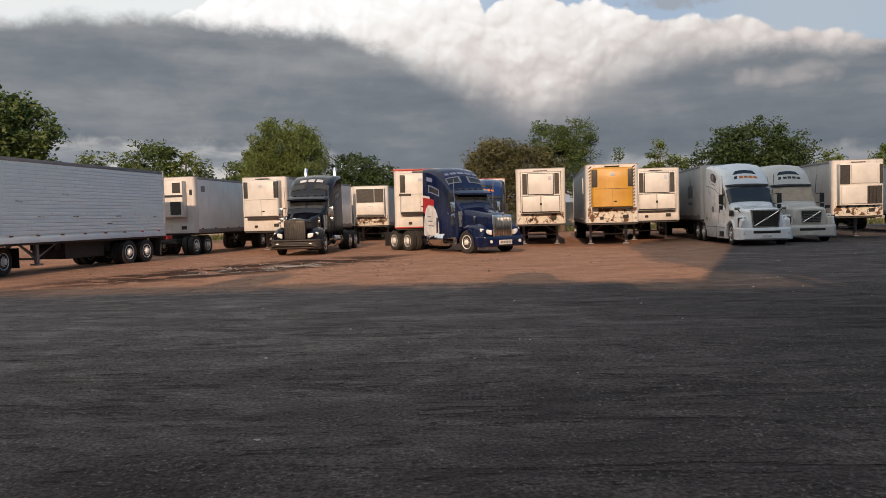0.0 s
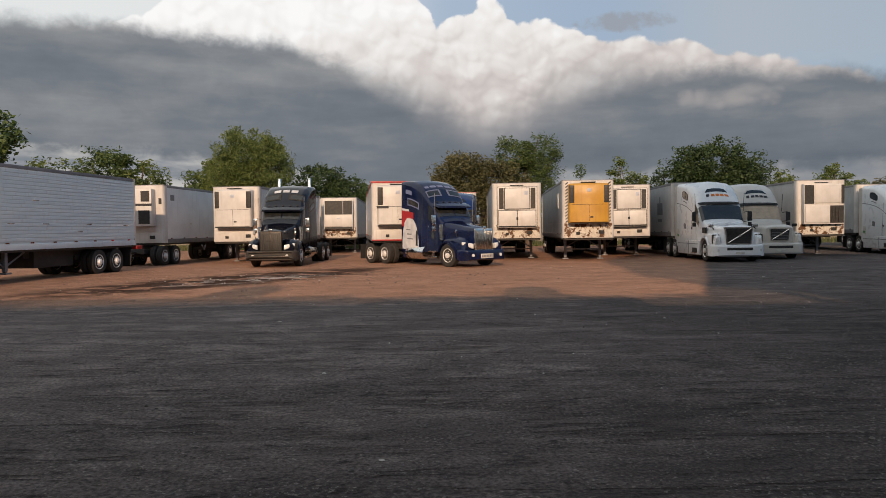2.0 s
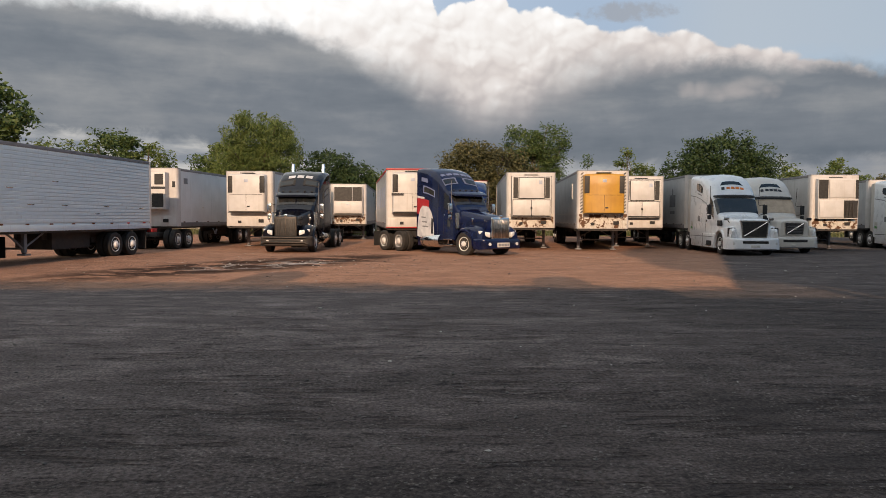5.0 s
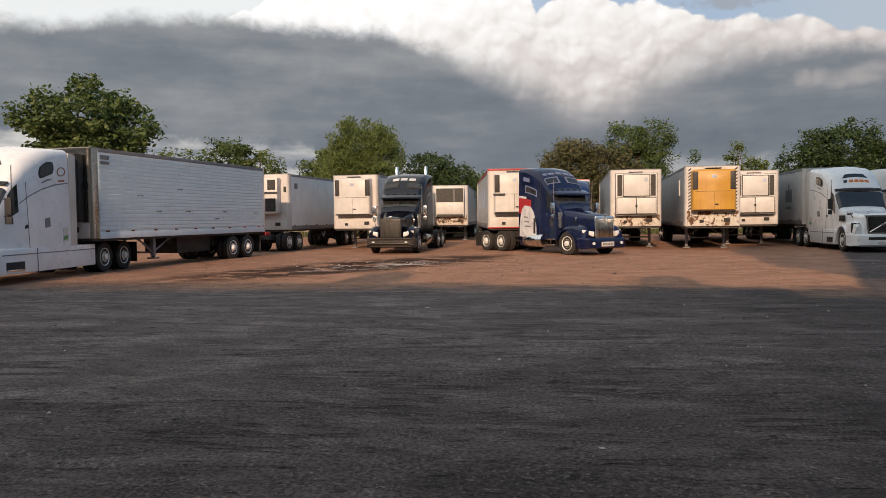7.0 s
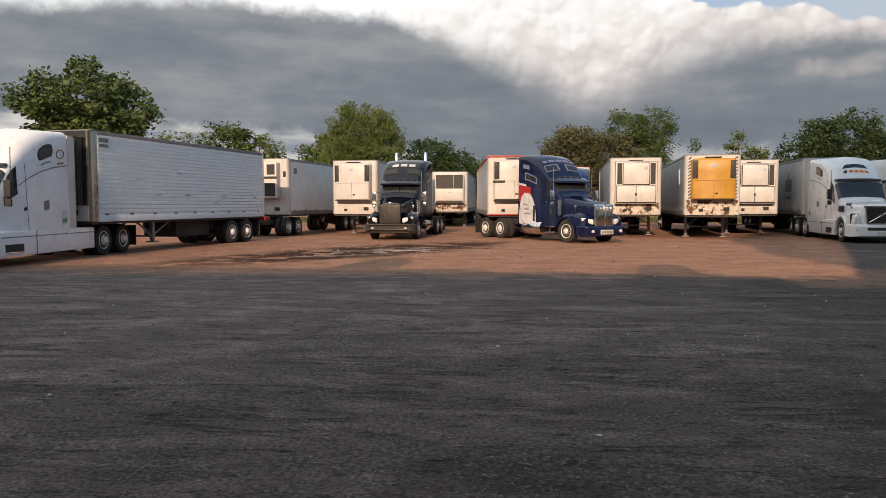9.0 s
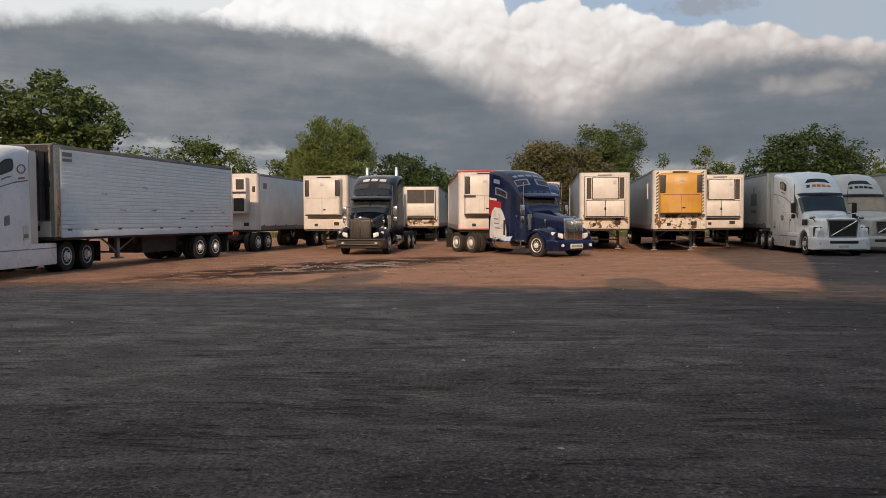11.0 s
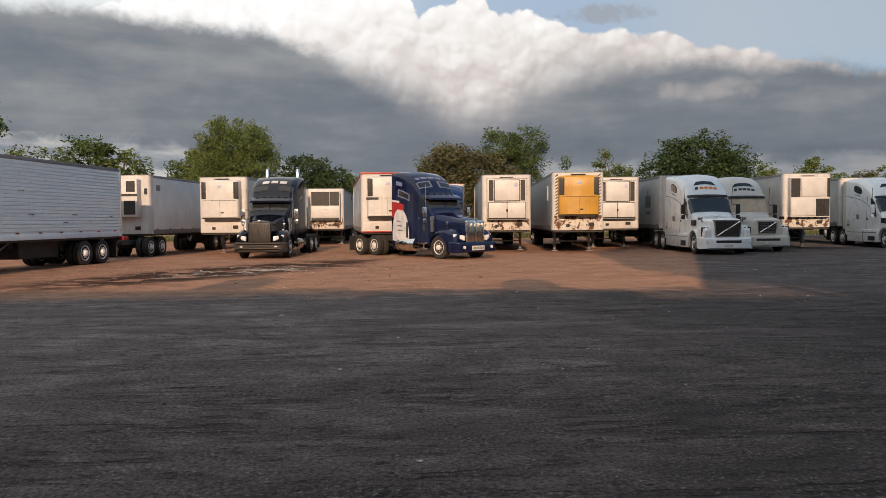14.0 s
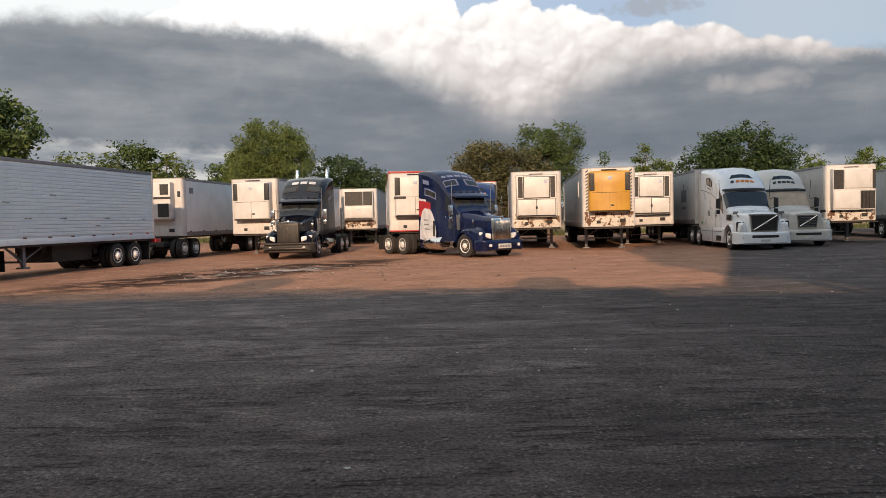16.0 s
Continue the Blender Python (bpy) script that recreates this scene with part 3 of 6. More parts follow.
def build_backing_building():
    """An unseen building added behind the camera; its roofline throws the long shadow over the yard."""
    y0, y1, high = -22.0, -6.0, 18.1
    # wall heights are stepped to fit the edge of the cast shadow
    for name, x0, x1, top, back in (("building_wall", -70, -5.2, 9.80, 0.0), ("building_wall_mid", -5.2, 0.6, 9.52, 0.01), ("building_wall_low", 0.6, 1.7, 9.15, 0.02), ("building_wall_side", 1.7, 6.2, 8.40, 0.03)):
        tagged(link(name, box(x0, x1, y0, y1 - back, -0.3, top), PLASTER), "unseen plain plastered building that shades the yard", "building", kind="structure")
    tagged(link("building_wall_tall", box(6.2, 70, y0, y1, -0.3, high), PLASTER), "unseen taller plastered building that shades the right of the yard", "building", kind="structure")
    # blocks added out of view to keep the white tractors in shade
    tagged(link("roof_block", box(7.1, 13.7, y1 - 5, y1 - 0.004, high, high + 6.0, 0.03), PLASTER), "unseen plain block added on the roof to shade the tractors", "building", kind="structure")
    tagged(link("roof_block", box(19.6, 22.7, y1 - 5, y1 - 0.004, high, high + 4.5, 0.03), PLASTER), "unseen plain block added on the roof to shade the tractors", "building", kind="structure")
    # unseen round blocks that put two bumps in the shadow's edge
    for x, w, low, h in ((-8.75, 0.85, 9.80, 1.75), (-0.75, 0.75, 9.52, 1.40)):
        bm = tube([(x, y1 - 1.2, low), (x, y1 - 1.2, low + h * 0.78), (x, y1 - 1.2, low + h)], [w, w * 0.96, w * 0.45], 20)
        tagged(link("water_tank", bm, SEAL), "unseen round block added for a bump in the roof's shadow", "water tank")


build_backing_building()


def build_yard_wall():
    """The block wall at the far side, in bays between posts."""
    for i, x in enumerate(range(-60, 84, 4)):
        bay = tagged(link("boundary_wall", box(x, x + 3.75, 75.0, 75.2, -0.1, 2.72 + 0.06 * math.sin(i * 2.3), 0.01), CONCRETE), "weathered concrete boundary wall bay", "wall", kind="structure")
        part("post", box(x + 3.752, x + 3.998, 74.93, 75.27, -0.1, 2.88, 0.02), CONCRETE, bay)


build_yard_wall()

# ---- wheels ----


def tyre_mesh(r=0.51, w=0.29):
    h = w / 2
    bm = lathe_x([(-h * 0.8, r * 0.58), (-h * 0.98, r * 0.72), (-h, r * 0.86), (-h * 0.9, r * 0.965), (-h * 0.75, r), (-h * 0.3, r), (-h * 0.27, r - 0.012), (-h * 0.2, r - 0.012), (-h * 0.17, r), (h * 0.17, r), (h * 0.2, r - 0.012), (h * 0.27, r - 0.012), (h * 0.3, r), (h * 0.75, r), (h * 0.9, r * 0.965), (h, r * 0.86), (h * 0.98, r * 0.72), (h * 0.8, r * 0.58)], 30)
    return bm


def rim_mesh(r=0.30, w=0.29, deep=0.10, holes=10):
    """A wheel disc seen from +x: outer lip, dish, holes' dark recesses are left by raised spokes, and the hub."""
    h = w / 2
    bm = lathe_x([(h * 0.55, r * 1.0), (h * 0.92, r * 1.0), (h * 0.95, r * 0.96), (h * 0.80, r * 0.90), (h - deep, r * 0.84), (h - deep - 0.02, r * 0.66), (h - deep + 0.02, r * 0.5), (h - deep + 0.03, r * 0.40), (h - deep + 0.10, r * 0.36), (h - deep + 0.12, r * 0.22), (h - deep + 0.13, 0.006)], 30)
    for k in range(holes):
        a = 2 * math.pi * k / holes
        y, z = r * 0.58 * math.cos(a), r * 0.58 * math.sin(a)
        tube([(h - deep - 0.01, y, z), (h - deep + 0.045, y, z)], 0.018, 6, bm)
    return bm


def rim_shadow_mesh(r=0.30, w=0.29, deep=0.10):
    """A dark ring on a wheel disc that paints in the shade of its hand holes."""
    h = w / 2 - deep
    return lathe_x([(h - 0.010, r * 0.80), (h + 0.004, r * 0.78), (h + 0.003, r * 0.72), (h - 0.016, r * 0.70)], 30)


def wheel(parent, x, y, side, r=0.51, w=0.29, rim=None, deep=0.07, z=None, steer=0.0):
    """A tyre with its rim; side +1 shows the rim towards +x."""
    turn = pose(x, y, r if z is None else z, 0, 0, (0 if side > 0 else 180) + steer)
    t = shared(("tyre", r, w), "wheel", lambda: tyre_mesh(r, w), RUBBER, parent, turn, "black dusty rubber tyre")
    d = shared(("rim", r, w, deep, rim.name), "rim", lambda: rim_mesh(r * 0.6, w, deep), rim, t, Matrix(), "")
    if rim is not RIM_WHITE:
        shared(("recess", r, w, deep), "rim_recess", lambda: rim_shadow_mesh(r * 0.6, w, deep), GREY_RAIL, t, Matrix(), "")
    return t


def dual(parent, x, y, side, rim, r=0.51):
    wheel(parent, x, y, side, r, 0.27, rim, 0.045)
    wheel(parent, x - side * 0.33, y, -side, r, 0.27, rim, 0.05)


# ---- trailers ----


def unit_panel(t, kind, w, z0, z1, mat):
    """The refrigeration unit on a trailer's front wall: a proud housing with doors, side grilles and seams."""
    if kind == "round":
        uw, lo, hi = w * 0.78, z0 + 0.75, z1 - 0.16
        cover = Loft([(-0.46, uw / 2 - 0.10, uw / 2 - 0.10, lo + 0.06, hi - 0.10, 0.10, 0.02), (-0.42, uw / 2 - 0.04, uw / 2 - 0.04, lo + 0.02, hi - 0.04, 0.12, 0.02), (-0.30, uw / 2, uw / 2, lo, hi, 0.12, 0.02), (0.0, uw / 2, uw / 2, lo, hi, 0.10, 0.02)])
        u = part("refrigeration_unit", cover.body(1), mat, t, "moulded refrigeration unit with rounded housing")
        for s in (-1, 1):
            gx = s * (uw / 2 - 0.155)
            g = part("side_grille", box(gx - 0.13, gx + 0.13, -0.475, -0.36, lo + 1.0, hi - 0.09, 0.05), GRILLE, u, "black louvred grille")
            for k in range(9):
                z = lo + 1.06 + k * (hi - lo - 1.24) / 9
                part("slat", box(gx - 0.10, gx + 0.10, -0.486, -0.472, z, z + 0.03), DARK_STEEL, u)
        mid = lo + 0.92
        part("upper_seam", box(-uw / 2 + 0.14, uw / 2 - 0.14, -0.466, -0.45, mid, mid + 0.016), SEAL, u)
        part("centre_seam", box(-0.007, 0.007, -0.466, -0.45, lo + 0.10, mid), SEAL, u)
        part("lower_seam", box(-uw / 2 + 0.02, uw / 2 - 0.02, -0.44, -0.30, lo - 0.028, lo + 0.012), SEAL, u)
        part("latch", box(0.05, 0.20, -0.478, -0.45, lo + 0.26, lo + 0.33, 0.01), SEAL, u)
        part("badge", box(-0.10, 0.10, -0.472, -0.45, hi - 0.42, hi - 0.26, 0.01), PALE, u)
        part("maker_bar", box(-0.36, 0.36, -0.30, -0.015, hi + 0.045, hi + 0.085), SEAL, t)
    elif kind == "tall":
        uw, lo, hi = w * 0.80, z0 + 0.55, z1 - 0.20
        u = part("refrigeration_unit", box(-uw / 2, uw / 2, -0.40, 0.0, lo, hi, 0.05), mat, t, "boxy white refrigeration unit")
        split = lo + (hi - lo) * 0.42
        part("upper_gap", box(-uw * 0.33, uw * 0.33, -0.412, -0.395, split + 0.06, hi - 0.05), SEAL, u)
        part("lower_gap", box(-uw * 0.475, uw * 0.475, -0.412, -0.395, lo + 0.07, split + 0.03), SEAL, u)
        part("upper_door", box(-uw * 0.31, uw * 0.31, -0.445, -0.40, split + 0.10, hi - 0.08, 0.025), mat, u)
        for s in (-1, 1):
            part("lower_door", box(s * uw * 0.235 - uw * 0.228, s * uw * 0.235 + uw * 0.228, -0.435, -0.40, lo + 0.10, split, 0.02), mat, u)
            gx = s * uw * 0.40
            part("side_grille", box(gx - 0.12, gx + 0.12, -0.415, -0.40, split + 0.10, hi - 0.06), GRILLE, u, "dark side grille")
            for k in range(8):
                z = split + 0.16 + k * (hi - split - 0.24) / 8
                part("slat", box(gx - 0.11, gx + 0.11, -0.428, -0.415, z, z + 0.03), DARK_STEEL, u)
        part("latch", box(-0.05, 0.05, -0.455, -0.43, lo + 0.42, lo + 0.55, 0.01), SEAL, u)
        part("seal", box(-uw / 2 - 0.02, uw / 2 + 0.02, -0.30, -0.26, lo - 0.02, hi + 0.02), SEAL, u)
        part("seal", box(-uw / 2 + 0.03, uw / 2 - 0.03, -0.412, -0.38, lo + 0.03, lo + 0.07), SEAL, u)
        part("badge", box(0.38, 0.55, -0.452, -0.44, hi - 0.42, hi - 0.22), PALE, u)
        part("maker_bar", box(-0.36, 0.36, -0.03, -0.004, hi + 0.07, hi + 0.11), SEAL, t)
    elif kind == "screen":
        uw, lo, hi = w * 0.80, z0 + 0.60, z1 - 0.14
        u = part("refrigeration_unit", box(-uw / 2, uw / 2, -0.42, 0.0, lo, hi, 0.06), mat, t, "white refrigeration unit with dark screen above")
        part("screen", box(-uw / 2 + 0.06, uw / 2 - 0.06, -0.435, -0.42, lo + (hi - lo) * 0.50, hi - 0.07), GRILLE, u, "dark radiator screen")
        part("screen_divider", box(0.28, 0.34, -0.45, -0.435, lo + (hi - lo) * 0.50, hi - 0.07), GREY_RAIL, u)
        part("door", box(-uw / 2 + 0.06, uw / 2 - 0.06, -0.445, -0.42, lo + 0.20, lo + (hi - lo) * 0.47, 0.02), mat, u)
        part("vent", box(-uw / 2 + 0.06, uw / 2 - 0.06, -0.44, -0.42, lo + 0.02, lo + 0.17), GRILLE, u)
        part("badge", box(-0.12, 0.12, -0.46, -0.445, lo + 0.75, lo + 0.80), PALE, u)
    elif kind == "broken":
        uw, lo, hi = w * 0.82, z0 + 0.55, z1 - 0.20
        u = part("refrigeration_unit", box(-uw / 2, uw / 2, -0.36, 0.0, lo, hi, 0.04), mat, t, "white refrigeration unit with missing lower panel")
        split = lo + (hi - lo) * 0.46
        part("upper_door", box(-uw * 0.24, uw * 0.40, -0.42, -0.36, split + 0.14, hi - 0.05, 0.03), mat, u)
        part("side_grille", box(-uw * 0.49, -uw * 0.26, -0.385, -0.36, split + 0.10, hi - 0.06), GRILLE, u, "dark side grille")
        part("side_grille", box(uw * 0.42, uw * 0.49, -0.385, -0.36, split + 0.10, hi - 0.06), GRILLE, u, "dark side grille")
        part("lower_door", box(-uw * 0.47, uw * 0.12, -0.41, -0.36, lo + 0.08, split, 0.02), mat, u)
        part("open_bay", box(uw * 0.14, uw * 0.48, -0.375, -0.36, lo + 0.06, split), GRILLE, u, "open dark engine bay")
        for k in range(3):
            part("hose", tube([(uw * (0.18 + 0.09 * k), -0.39, lo + 0.1), (uw * (0.20 + 0.07 * k), -0.43, lo + 0.5), (uw * (0.19 + 0.09 * k), -0.39, split - 0.08)], 0.035, 7), DARK_STEEL, u)
        part("maker_bar", box(-0.36, 0.36, -0.03, -0.004, hi + 0.07, hi + 0.11), SEAL, t)
    elif kind == "narrow":
        uw, lo, hi = w * 0.66, z0 + 0.85, z1 - 0.20
        u = part("refrigeration_unit", box(-uw / 2, uw / 2, -0.45, 0.0, lo, hi, 0.06), mat, t, "pale refrigeration unit with dark grilles")
        part("band", box(-uw / 2 - 0.004, uw / 2 + 0.004, -0.458, -0.44, lo + 1.02, lo + 1.14), INK, u)
        part("side_grille", box(uw * 0.18, uw * 0.44, -0.465, -0.45, lo + 1.24, hi - 0.10), GRILLE, u)
        part("side_grille", box(uw * 0.10, uw * 0.44, -0.465, -0.45, lo + 0.12, lo + 0.80), GRILLE, u)
        part("badge", box(-uw * 0.40, -uw * 0.16, -0.465, -0.45, hi - 0.48, hi - 0.30), INK, u)


def trailer(m, label, length=14.6, unit="round", unit_mat=None, body=None, front=None, side="plain", top_mat=None, peeled=False, legs=True, stripes=False, axle=2.6, rim=None, marks=None, z1=4.05, wheels=True, flaps=True, leg_y=2.42, leg_up=0.0):
    """A box trailer that faces -y, its front wall at y = 0 and its middle at x = 0."""
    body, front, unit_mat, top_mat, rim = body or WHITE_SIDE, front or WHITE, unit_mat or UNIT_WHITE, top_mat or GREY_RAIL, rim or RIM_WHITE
    t = thing("box_trailer", m, label, "trailer", "parked trailers")
    w, z0 = 2.58, 1.16
    h = w / 2
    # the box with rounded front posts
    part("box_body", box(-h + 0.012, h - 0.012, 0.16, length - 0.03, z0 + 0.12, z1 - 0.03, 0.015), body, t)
    bm = bmesh.new()
    outline = [(-h, 0.34)] + [(-h + 0.16 - 0.16 * math.cos(a), 0.16 - 0.16 * math.sin(a)) for a in np.linspace(0, math.pi / 2, 7)]
    outline += [(-x, y) for x, y in outline[::-1]]
    rings = [[bm.verts.new((x, y, z)) for x, y in outline] for z in (z0, z0 + 0.3, z1 - 0.2, z1)]
    for a, b in zip(rings, rings[1:]):
        for k in range(len(outline) - 1):
            bm.faces.new((a[k], a[k + 1], b[k + 1], b[k]))
        bm.faces.new((a[-1], a[0], b[0], b[-1]))
    bm.faces.new(rings[0]), bm.faces.new(rings[-1])
    part("front_wall", bm, STEEL if side == "ribbed" else front, t, "rounded polished steel nose" if side == "ribbed" else "")
    part("top_cap", box(-h - 0.01, h + 0.01, 0.02, 0.34, z1, z1 + 0.035, 0.012), top_mat, t)
    for s in (-1, 1):
        part("top_rail", box(min(s * h, s * (h + 0.016)), max(s * h, s * (h + 0.016)), 0.36, length, z1 - 0.11, z1 + 0.02, 0.006), top_mat, t)
        part("bottom_rail", box(min(s * (h - 0.03), s * (h + 0.02)), max(s * (h - 0.03), s * (h + 0.02)), 0.36, length, z0 - 0.02, z0 + 0.20, 0.008), GREY_RAIL if side != "ribbed" else ALU, t)
        n = 9
        for k in range(n):
            y = 0.7 + k * (length - 1.2) / (n - 1)
            part("marker_lamp", box(min(s * (h + 0.02), s * (h + 0.034)), max(s * (h + 0.02), s * (h + 0.034)), y - 0.09, y + 0.09, z0 + 0.20, z0 + 0.25, 0.004), AMBER if k < n - 2 else REDLENS, t)
        part("rear_post", box(min(s * (h - 0.10), s * (h + 0.022)), max(s * (h - 0.10), s * (h + 0.022)), length, length + 0.09, z0 - 0.03, z1 + 0.03, 0.01), front, t)
        if side == "ribbed":
            rows = 19
            step = (z1 - 0.13 - z0 - 0.27) / rows
            for k in range(rows):
                z = z0 + 0.27 + k * step
                part("side_panel", box(min(s * h, s * (h + 0.022)), max(s * h, s * (h + 0.016)), 0.36, length - 0.01, z + 0.005, z + step - 0.007, 0.009, seg=1), ALU, t)
        else:
            n = int(length / 1.22)
            for k in range(n):
                y = 0.37 + k * (length - 0.4) / n
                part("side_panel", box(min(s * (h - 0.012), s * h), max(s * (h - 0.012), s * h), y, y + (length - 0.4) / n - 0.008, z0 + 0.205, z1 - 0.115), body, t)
    part("roof", box(-h + 0.02, h - 0.02, 0.34, length, z1 - 0.03, z1 + 0.012, 0.008), WHITE_SIDE, t)
    part("rear_sill", box(-h, h, length, length + 0.09, z0 - 0.04, z0 + 0.10, 0.01), GREY_RAIL, t)
    part("rear_doors", box(-h + 0.1, h - 0.1, length - 0.03, length + 0.05, z0 + 0.1, z1 - 0.02, 0.01), body, t)
    part("floor_frame", box(-h + 0.06, h - 0.06, 0.1, length, z0 - 0.10, z0 + 0.12), DARK_STEEL, t)
    for k in range(2):
        x = -0.5 + k
        part("frame_rail", box(x - 0.06, x + 0.06, length - 6.2, length - 0.3, 0.78, z0 - 0.10), DARK_STEEL, t)
    part("kingpin_plate", box(-0.55, 0.55, 0.4, 1.6, z0 - 0.13, z0 - 0.10), DARK_STEEL, t)
    # the lower front sheet
    low = part("lower_front_sheet", box(-h + 0.10, h - 0.10, -0.014, 0.02, z0 + 0.02, z0 + (0.74 if peeled else 0.50), 0.004), PEELED if peeled else front, t, "rusty sheet with flaking paint" if peeled else "")
    part("coupling_box", box(0.52, 0.80, -0.05, 0.0, z0 + 0.20, z0 + 0.38, 0.01), SEAL, t)
    part("coupling_box", box(-0.60, -0.42, -0.05, 0.0, z0 + 0.16, z0 + 0.30, 0.01), SEAL, t)
    if unit:
        unit_panel(t, unit, w, z0, z1, unit_mat)
    if stripes:
        for s in (-1, 1):
            for k in range(13):
                z = z0 + 0.75 + k * 0.16
                bm = bmesh.new()
                a, b = s * (h - 0.16), s * (h - 0.30)
                x0, x1 = min(a, b), max(a, b)
                d = 0.10
                q = [bm.verts.new(p) for p in ((x0, -0.006, z), (x1, -0.006, z + d), (x1, -0.006, z + d + 0.075), (x0, -0.006, z + 0.075))]
                r = [bm.verts.new((v.co.x, 0.004, v.co.z)) for v in q]
                bm.faces.new(q), bm.faces.new(r[::-1])
                for i in range(4):
                    bm.faces.new((q[i], q[(i + 1) % 4], r[(i + 1) % 4], r[i]))
                part("stripe", bm, INK, t)
    # support legs with their braces
    if legs:
        for s in (-1, 1):
            x = s * 0.92
            leg = part("support_leg", box(x - 0.07, x + 0.07, leg_y - 0.07, leg_y + 0.07, 0.10 + leg_up, z0 - 0.08, 0.012), GREY_RAIL, t)
            part("sand_shoe", box(x - 0.16, x + 0.16, leg_y - 0.15, leg_y + 0.15, leg_up, leg_up + 0.06, 0.012), GREY_RAIL, leg)
            part("inner_tube", box(x - 0.05, x + 0.05, leg_y - 0.05, leg_y + 0.05, 0.05 + leg_up, 0.5 + leg_up), DUSTY, leg)
            part("brace", tube([(x, leg_y, 0.62), (x * 0.25, leg_y, z0 - 0.12)], 0.032, 6), GREY_RAIL, leg)
            part("brace", tube([(x, leg_y, 0.55), (x, leg_y + 1.0, z0 - 0.1)], 0.032, 6), GREY_RAIL, leg)
            if leg_up:
                part("brace", tube([(x, leg_y, 0.50), (x, leg_y - 0.8, z0 - 0.1)], 0.032, 6), GREY_RAIL, leg)
        part("cross_bar", box(-0.92, 0.92, leg_y - 0.03, leg_y + 0.03, 0.50, 0.57), GREY_RAIL, t)
    # axles
    if wheels:
        for y in (length - axle, length - axle + 1.24):
            part("axle", tube([(-1.0, y, 0.51), (1.0, y, 0.51)], 0.07, 8), DARK_STEEL, t)
            for s in (-1, 1):
                dual(t, s * 1.12, y, s, rim)
        part("bogie", box(-0.62, 0.62, length - axle - 0.7, length - axle + 2.0, 0.60, 0.82, 0.03), DARK_STEEL, t)
    if flaps:
        for s in (-1, 1):
            part("mud_flap", box(s * 0.98 - 0.3, s * 0.98 + 0.3, length - 0.32, length - 0.30, 0.25, z0 - 0.1), SEAL, t)
    part("underride_bar", box(-1.1, 1.1, length - 0.05, length + 0.05, 0.55, 0.65, 0.015), GREY_RAIL, t)
    for s in (-1, 1):
        part("underride_post", box(s * 0.6 - 0.04, s * 0.6 + 0.04, length - 0.04, length + 0.04, 0.65, z0 - 0.1), GREY_RAIL, t)
    if marks:
        marks(t, h, length, z0, z1)
    return t


# ---- tractors ----


def slab(loft, name, s0, s1, u0, u1, mat, parent, label="", lift=0.012, **kw):
    return part(name, loft.patch(s0, s1, u0, u1, lift, **kw), mat, parent, label)


def fender_mesh(x0, x1, y, z, r, thick=0.05, a0=-0.05, a1=math.pi + 0.05, seg=14, flare=0.0):
    """An arch over a wheel."""
    bm = bmesh.new()
    rows = []
    for k in range(seg + 1):
        a = a0 + (a1 - a0) * k / seg
        c, s = math.cos(a), math.sin(a)
        rows.append([bm.verts.new((x, y - (r + q) * c, z + (r + q) * s)) for x, q in ((x0, 0), (x1, 0), (x1, thick), ((x0 + x1) / 2, thick + flare), (x0, thick))])
    for a, b in zip(rows, rows[1:]):
        for k in range(5):
            bm.faces.new((a[k], a[(k + 1) % 5], b[(k + 1) % 5], b[k]))
    bm.faces.new(rows[0]), bm.faces.new(rows[-1][::-1])
    return bm


def chassis(t, tank_mat, rim, sleeper_back, tank=True, steer=0.0, extra=0.0):
    """extra: metres added to the wheelbase."""
    for s in (-1, 1):
        part("frame_rail", box(s * 0.43 - 0.05, s * 0.43 + 0.05, -0.6, 7.3 + extra, 0.72, 1.0), DARK_STEEL, t)
        wheel(t, s * 1.03, 0, s, 0.52, 0.30, rim, 0.07, steer=steer)
        for y in (4.97 + extra, 6.28 + extra):
            dual(t, s * 1.10, y, s, rim)
        part("mud_flap", box(s * 0.95 - 0.3, s * 0.95 + 0.3, 7.15 + extra, 7.17 + extra, 0.22, 0.95), SEAL, t)
        if tank:
            part("fuel_tank", lathe_y(s * 0.98, 0.62, 1.72, 3.10, 0.32), tank_mat, t, "bright metal fuel tank")
            for y in (1.95, 2.45, 2.92):
                part("tank_strap", lathe_y(s * 0.98, 0.62, y - 0.03, y + 0.03, 0.326), SEAL, t)
        part("tail_lamp", box(s * 0.8 - 0.2, s * 0.8 + 0.2, 7.30 + extra, 7.35 + extra, 0.75, 0.85), REDLENS, t)
    for y in (0.0, 4.97 + extra, 6.28 + extra):
        part("axle", tube([(-0.95, y, 0.52), (0.95, y, 0.52)], 0.09, 8), DARK_STEEL, t)
    part("fifth_wheel", lathe_z(0, 5.62 + extra, 1.02, 1.03 + 0.02, 0.48), DARK_STEEL, t)
    part("engine_block", box(-0.42, 0.42, -0.5, 1.6, 0.45, 1.2, 0.05), DARK_STEEL, t)
    part("rear_bar", box(-0.5, 0.5, 7.22 + extra, 7.29 + extra, 0.74, 0.98), DARK_STEEL, t)


def lathe_y(x, z, y0, y1, r):
    return tube([(x, y0, z), (x, y0 + 0.03, z), (x, y1 - 0.03, z), (x, y1, z)], [r * 0.93, r, r, r * 0.93], 22)


def lathe_z(x, y, z0, z1, r):
    return tube([(x, y, z0), (x, y, z1)], r, 20)


